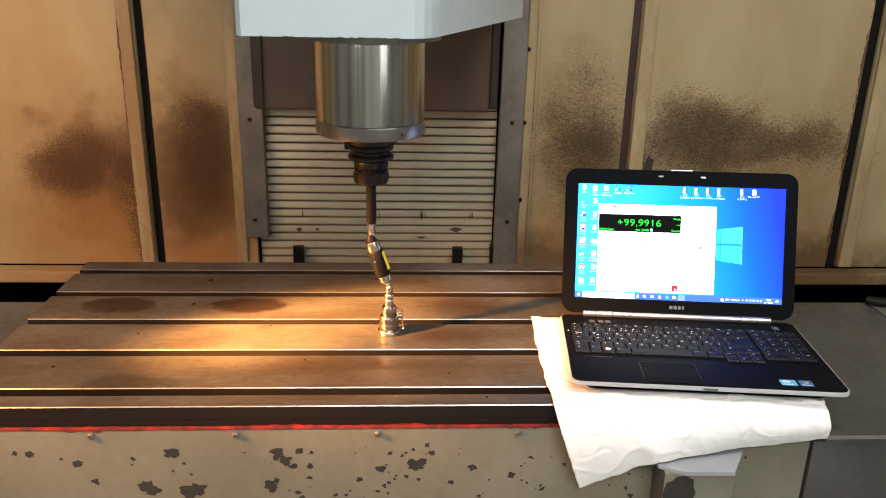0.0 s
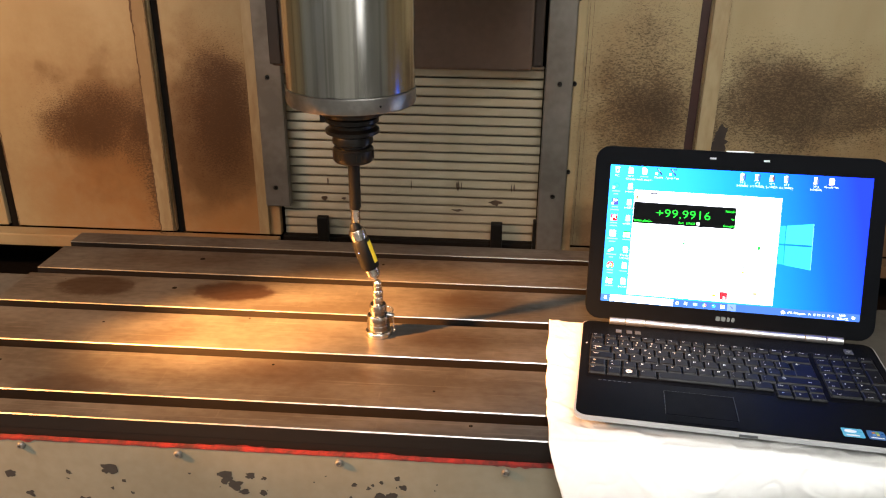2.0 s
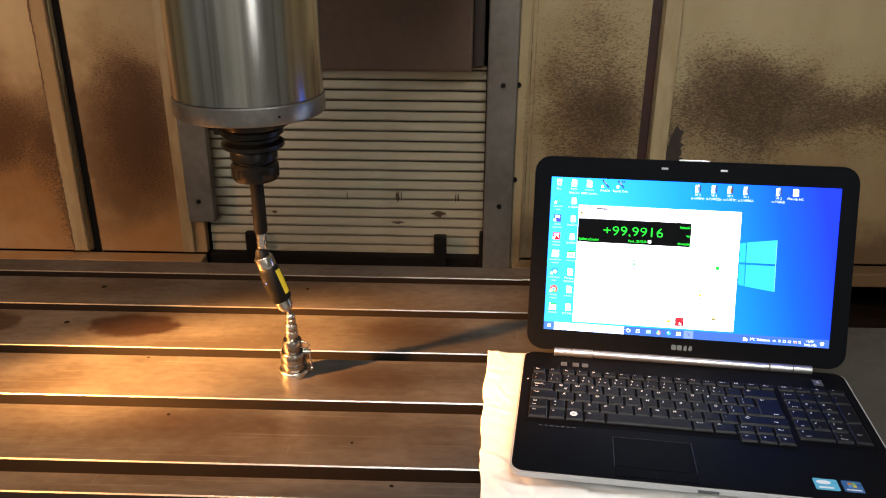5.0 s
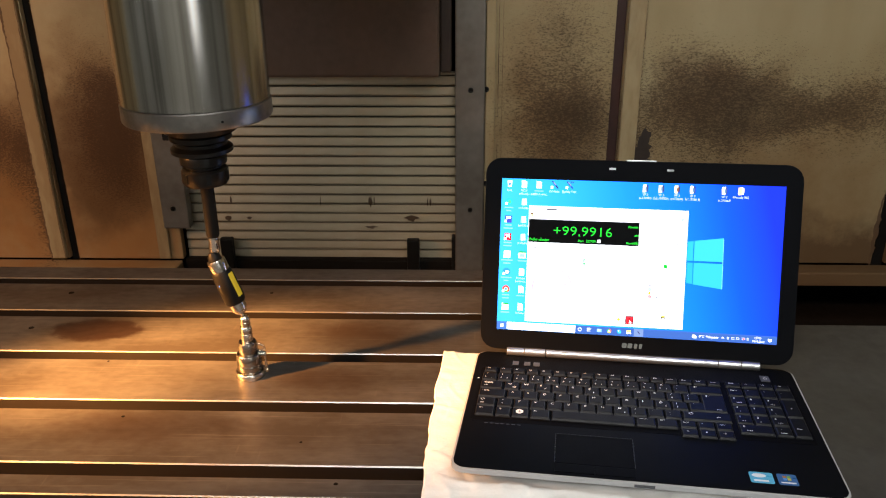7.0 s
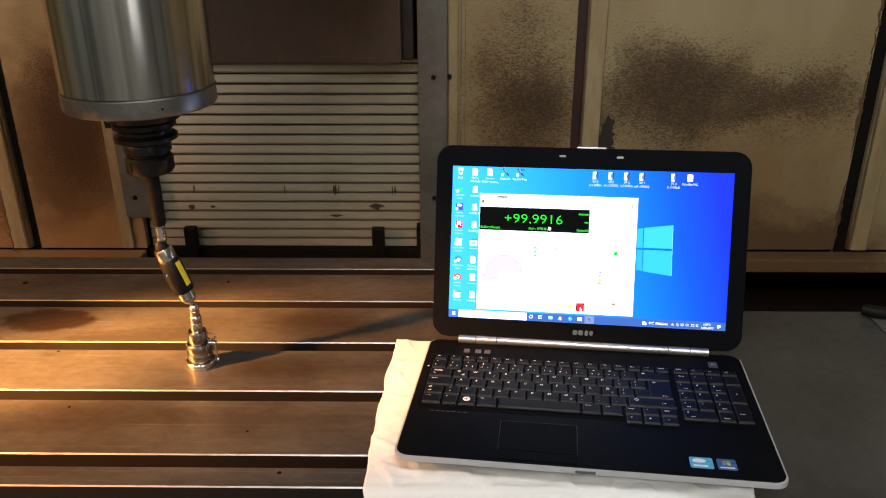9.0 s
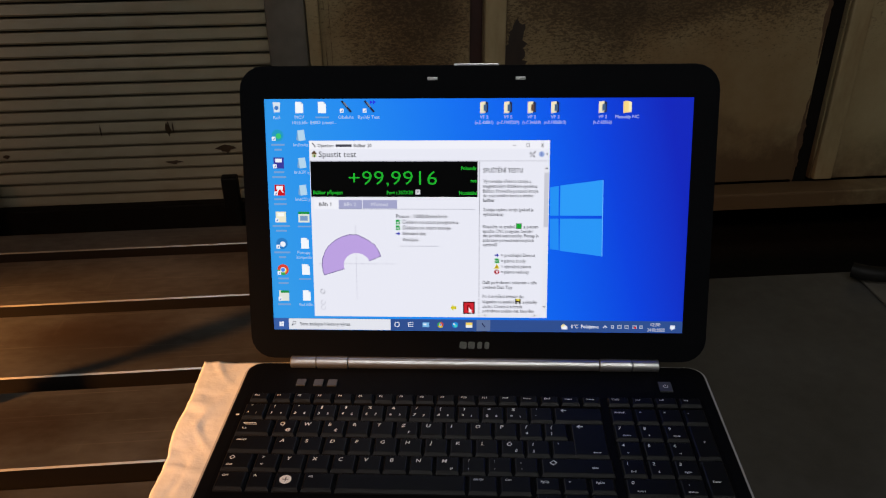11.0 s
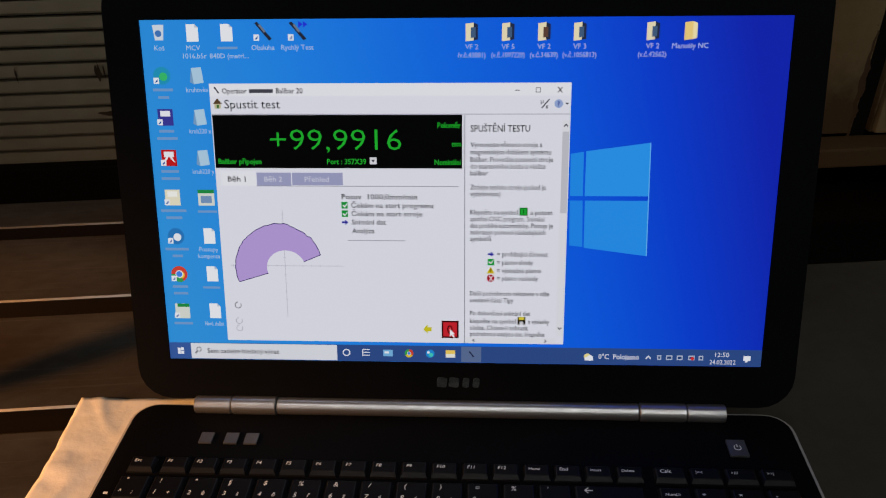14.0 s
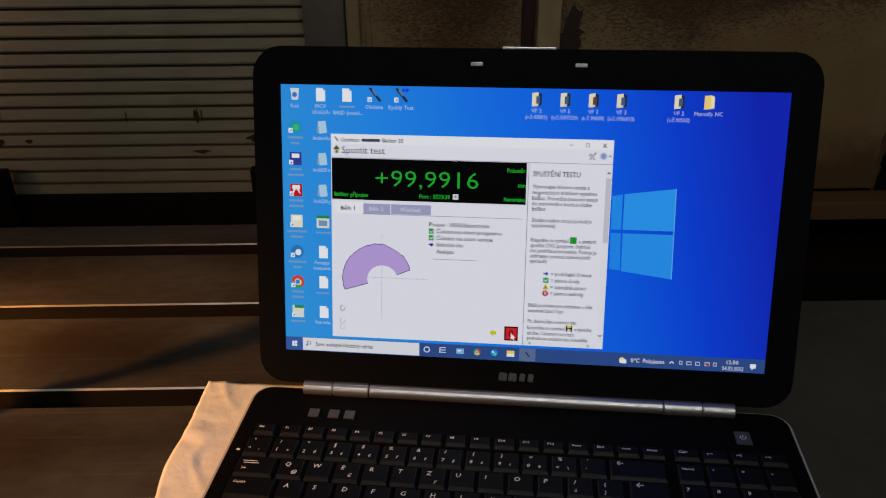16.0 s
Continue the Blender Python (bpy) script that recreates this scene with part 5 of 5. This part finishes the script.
# program window
rect("program_window", 141, 133, 919, 720, WHT, 3)
rect("title_bar", 141, 133, 919, 160, ink(236, 236, 244), 4)
shape("title_icon", [(151, 141), (154, 140), (163, 153), (160, 154)], ink(30, 34, 44), 5)
words("Operátor", 169, 154, 16, TXT, 5, 54), bars(228, 153, (52,), ink(70, 70, 80), 8, 5), words("Ballbar 20", 287, 154, 16, TXT, 5, 58)
rect("window_button", 800, 148, 811, 149.5, TXT, 5)
for a in ((844, 143, 854, 144.2), (844, 152, 854, 153.2), (844, 143, 845.2, 153), (853, 143, 854.2, 153)):
    rect("window_button", *a, TXT, 5)
shape("window_button", [(890, 143), (891.5, 142), (900.5, 153), (899, 154)], TXT, 5), shape("window_button", [(899, 142), (900.5, 143), (891.5, 154), (890, 153)], TXT, 5)
shape("home_icon", [(147, 176), (157, 164), (167, 176)], ink(90, 70, 50), 5), rect("home_icon", 150, 176, 164, 186, ink(196, 190, 150), 5), rect("home_icon", 155, 178, 160, 186, ink(70, 110, 60), 6)
words("Spustit test", 172, 186, 27, ink(20, 20, 24), 5, 122)
shape("tool_icon", [(856, 186), (858, 187), (874, 168), (872, 167)], TXT, 5), words("µ", 855, 176, 15, TXT, 5), words("ıı", 866, 187, 14, TXT, 5)
disc("help_icon", 893, 177, 9, ink(150, 170, 215), 5), words("?", 893, 183, 16, ink(40, 60, 150), 6, None, True), shape("help_icon", [(907, 175), (915, 175), (911, 179)], TXT, 5)
rect("panel_line", 143, 198, 919, 199.5, ink(150, 150, 160), 5)
rect("number_panel", 143, 200, 688, 316, BLK, 5)
words("+99,9916", 268, 276, 66, GRN, 6, 288)
words("Poloměr", 686 - 51, 228, 17, GRN, 6, 50), words("mm", 666, 268, 17, GRN, 6, 20), words("Nominální", 628, 308, 17, GRN, 6, 58)
words("Ballbar připojen", 150, 307, 17, GRN, 6, 96), words("Port : 357X39", 392, 307, 17, GRN, 6, 86)
rect("drop_button", 486, 292, 501, 307, ink(225, 226, 232), 6), shape("drop_button", [(489, 297), (498, 297), (493.5, 303)], ink(80, 80, 90), 7)
rect("tab", 152, 322, 231, 356, ink(236, 236, 244), 4), words("Běh 1", 168, 346, 17, ink(20, 20, 24), 5, 40)
rect("tab", 233, 326, 310, 355, ink(158, 160, 196), 4), words("Běh 2", 250, 346, 16, ink(206, 208, 226), 5, 40)
rect("tab", 312, 326, 425, 354, ink(158, 160, 196), 4), words("Přehled", 340, 346, 16, ink(206, 208, 226), 5, 54)
rect("panel_line", 232, 355, 680, 356.5, GREY, 5), rect("panel_line", 693, 201, 694.5, 720, ink(120, 122, 132), 5)
# the plotted arc
CX, CY = 286, 539
rect("plot_axis", 160, CY - 0.6, 420, CY + 0.6, ink(190, 190, 205), 4), rect("plot_axis", CX - 0.6, 410, CX + 0.6, 660, ink(190, 190, 205), 4)
for i in range(-6, 7):
    rect("plot_tick", CX + i * 20, CY - 3, CX + i * 20 + 1, CY + 3, ink(196, 196, 210), 4), rect("plot_tick", CX - 3, CY + i * 20, CX + 3, CY + i * 20 + 1, ink(196, 196, 210), 4)
N_ARC, A0, A1 = 44, 200.0, 20.0
ring_in, ring_out = [], []
for i in range(N_ARC + 1):
    a = radians(A0 + (A1 - A0) * i / N_ARC)
    wob = 2.2 * noise.noise((i * 0.9, 2.2, 0)) + (2.0 if i > 36 else 0)
    r1 = 102 + wob if i < 30 else 98 - (i - 30) * 0.9 + wob
    ring_out.append((CX - 6 + (r1 + 6) * math.cos(a), CY + 4 - r1 * math.sin(a)))
    ring_in.append((CX + 2 + 44 * math.cos(a), CY + 4 - 40 * math.sin(a)))
for i in range(N_ARC):
    shape("plot_sector", [ring_in[i], ring_out[i], ring_out[i + 1], ring_in[i + 1]], LILAC, 5)
for i in range(N_ARC):
    (x0, y0), (x1, y1) = ring_out[i], ring_out[i + 1]
    shape("plot_outline", [(x0, y0 - 0.9), (x0, y0 + 0.9), (x1, y1 + 0.9), (x1, y1 - 0.9)] if abs(x1 - x0) > abs(y1 - y0) else [(x0 - 0.9, y0), (x0 + 0.9, y0), (x1 + 0.9, y1), (x1 - 0.9, y1)], ink(60, 44, 110), 6)
for a, b in ((ring_in[0], ring_out[0]), (ring_in[-1], ring_out[-1])):
    shape("plot_outline", [(a[0], a[1] - 0.9), (a[0], a[1] + 0.9), (b[0], b[1] + 0.9), (b[0], b[1] - 0.9)], ink(60, 44, 110), 6)
for y, c in ((634, (60, 60, 70)), (672, (168, 168, 180)), (690, (178, 178, 190))):
    for i in range(10):
        a0, a1 = radians(-30 + 30 * i), radians(-30 + 30 * (i + 1))
        shape("turn_icon", [(171 + r * math.cos(a), y + r * math.sin(a)) for r, a in ((6.5, a0), (8, a0), (8, a1), (6.5, a1))], ink(*c), 4)
words("Posuv  1000,0mm/min", 421, 385, 17, ink(16, 16, 20), 5, 168)
for y, t, w in ((404, "Čekám na start programu", 182), (423, "Čekám na start stroje", 158), (442, "Snímání dat", 76), (462, "Analýza", 50)):
    words(t, 442, y, 16, ink(30, 30, 36), 5, w)
for y in (399, 418):
    rect("tick_box", 420, y - 8, 434, y + 7, ink(30, 150, 60), 5), shape("tick_box", [(422, y), (424, y - 2), (427, y + 2), (432, y - 5), (433, y - 3), (427, y + 5)], SNOW, 6)


def arrow(x, y, colour, k=1.0):
    shape("arrow_icon", [(x - 7 * k, y - 2 * k), (x, y - 2 * k), (x, y - 6 * k), (x + 7 * k, y), (x, y + 6 * k), (x, y + 2 * k), (x - 7 * k, y + 2 * k)], ink(*colour), 5)


arrow(427, 437, (28, 30, 150))
rect("panel_line", 432, 478, 560, 479.5, GREY, 5)
shape("back_arrow", [(599, 687), (609, 676), (609, 682), (618, 682), (618, 692), (609, 692), (609, 698)], ink(206, 196, 40), 5)
rect("stop_button", 641, 666, 680, 708, ink(60, 14, 18), 4), rect("stop_button", 645, 670, 676, 704, ink(206, 40, 50), 5)
words("0", 660, 697, 30, ink(40, 8, 10), 6, None, True)
shape("mouse_pointer", [(660, 686), (660, 704), (664, 700), (668, 707), (671, 705), (667, 698), (672, 698)], ink(245, 245, 250), 7)
# help column
words("SPUŠTĚNÍ TESTU", 706, 236, 20, ink(14, 14, 18), 5, 128)
for y, t, w in ((269, "Vyrovnejte vřeteno stroje s", 154), (285, "magnetickým držákem systému", 174), (301, "Ballbar. Proveďte posunutí stroje", 178), (316, "do startovního bodu a vložte", 162), (331, "ballbar", 38), (362, "Zadejte teplotu stroje (pokud je", 164), (377, "vyžadována)", 66), (418, "Klepněte na symbol", 104), (418, "a potom", 0), (433, "spusťte CNC program. Snímání", 164), (448, "dat probíhá automaticky. Postup je", 182), (463, "zobrazen pomocí následujících", 166), (478, "symbolů", 46), (605, "Další podrobnosti naleznete v níže", 178), (621, "uvedené části Tipy", 98), (652, "Po dokončení snímání dat", 136), (671, "klepněte na symbol", 104), (671, "a výsledky", 0), (687, "uložte. Chcete-li zobrazit", 132), (702, "podrobnou analýzu dat, klepněte", 170)):
    if w:
        words(t, 706, y, 15.5, ink(40, 40, 48), 5, w)
    else:
        words(t, 838, y, 15.5, ink(24, 24, 30), 5, 48)
rect("start_icon", 814, 402, 832, 420, ink(16, 96, 30), 5), rect("start_icon", 816.5, 404.5, 829.5, 417.5, ink(36, 176, 56), 6), rect("start_icon", 822, 406, 824, 416, ink(8, 40, 12), 7)
rect("save_icon", 814, 655, 832, 673, ink(30, 26, 20), 5), rect("save_icon", 817, 655, 829, 662, ink(214, 196, 60), 6), rect("save_icon", 819, 666, 827, 673, ink(210, 210, 214), 6)
arrow(752, 508, (28, 30, 150))
rect("tick_box", 745, 519, 760, 534, ink(30, 150, 60), 5), shape("tick_box", [(747, 526), (749, 524), (752, 528), (757, 521), (758, 523), (752, 531)], SNOW, 6)
shape("warning_icon", [(752, 537), (761, 553), (743, 553)], ink(214, 186, 30), 5), rect("warning_icon", 751, 542, 753, 550, ink(30, 24, 8), 6)
disc("cross_icon", 752, 564, 8.5, ink(160, 20, 36), 5)
shape("cross_icon", [(748, 559), (749.5, 558), (757, 569), (755.5, 570)], SNOW, 6), shape("cross_icon", [(755.5, 558), (757, 559), (749.5, 570), (748, 569)], SNOW, 6)
for y, t, w in ((513, "= probíhající činnost", 112), (532, "= pásmo shody", 80), (551, "= výstražné pásmo", 98), (569, "= pásmo neshody", 92)):
    words(t, 766, y, 15.5, ink(40, 40, 48), 5, w)
rect("scroll_bar", 902, 212, 918, 700, ink(226, 226, 234), 4), rect("scroll_bar", 903, 236, 917, 414, ink(196, 196, 206), 5)
shape("scroll_arrow", [(905, 224), (910, 219), (915, 224), (913, 226), (910, 222), (907, 226)], ink(70, 70, 80), 5)
shape("scroll_arrow", [(905, 680), (910, 685), (915, 680), (913, 678), (910, 682), (907, 678)], ink(70, 70, 80), 5)
rect("scroll_bar", 696, 705, 900, 719, ink(226, 226, 234), 6)
shape("scroll_arrow", [(716, 708), (711, 712), (716, 717), (717, 715), (714, 712), (717, 709)], ink(70, 70, 80), 7)
shape("scroll_arrow", [(876, 708), (881, 712), (876, 717), (875, 715), (878, 712), (875, 709)], ink(70, 70, 80), 7)
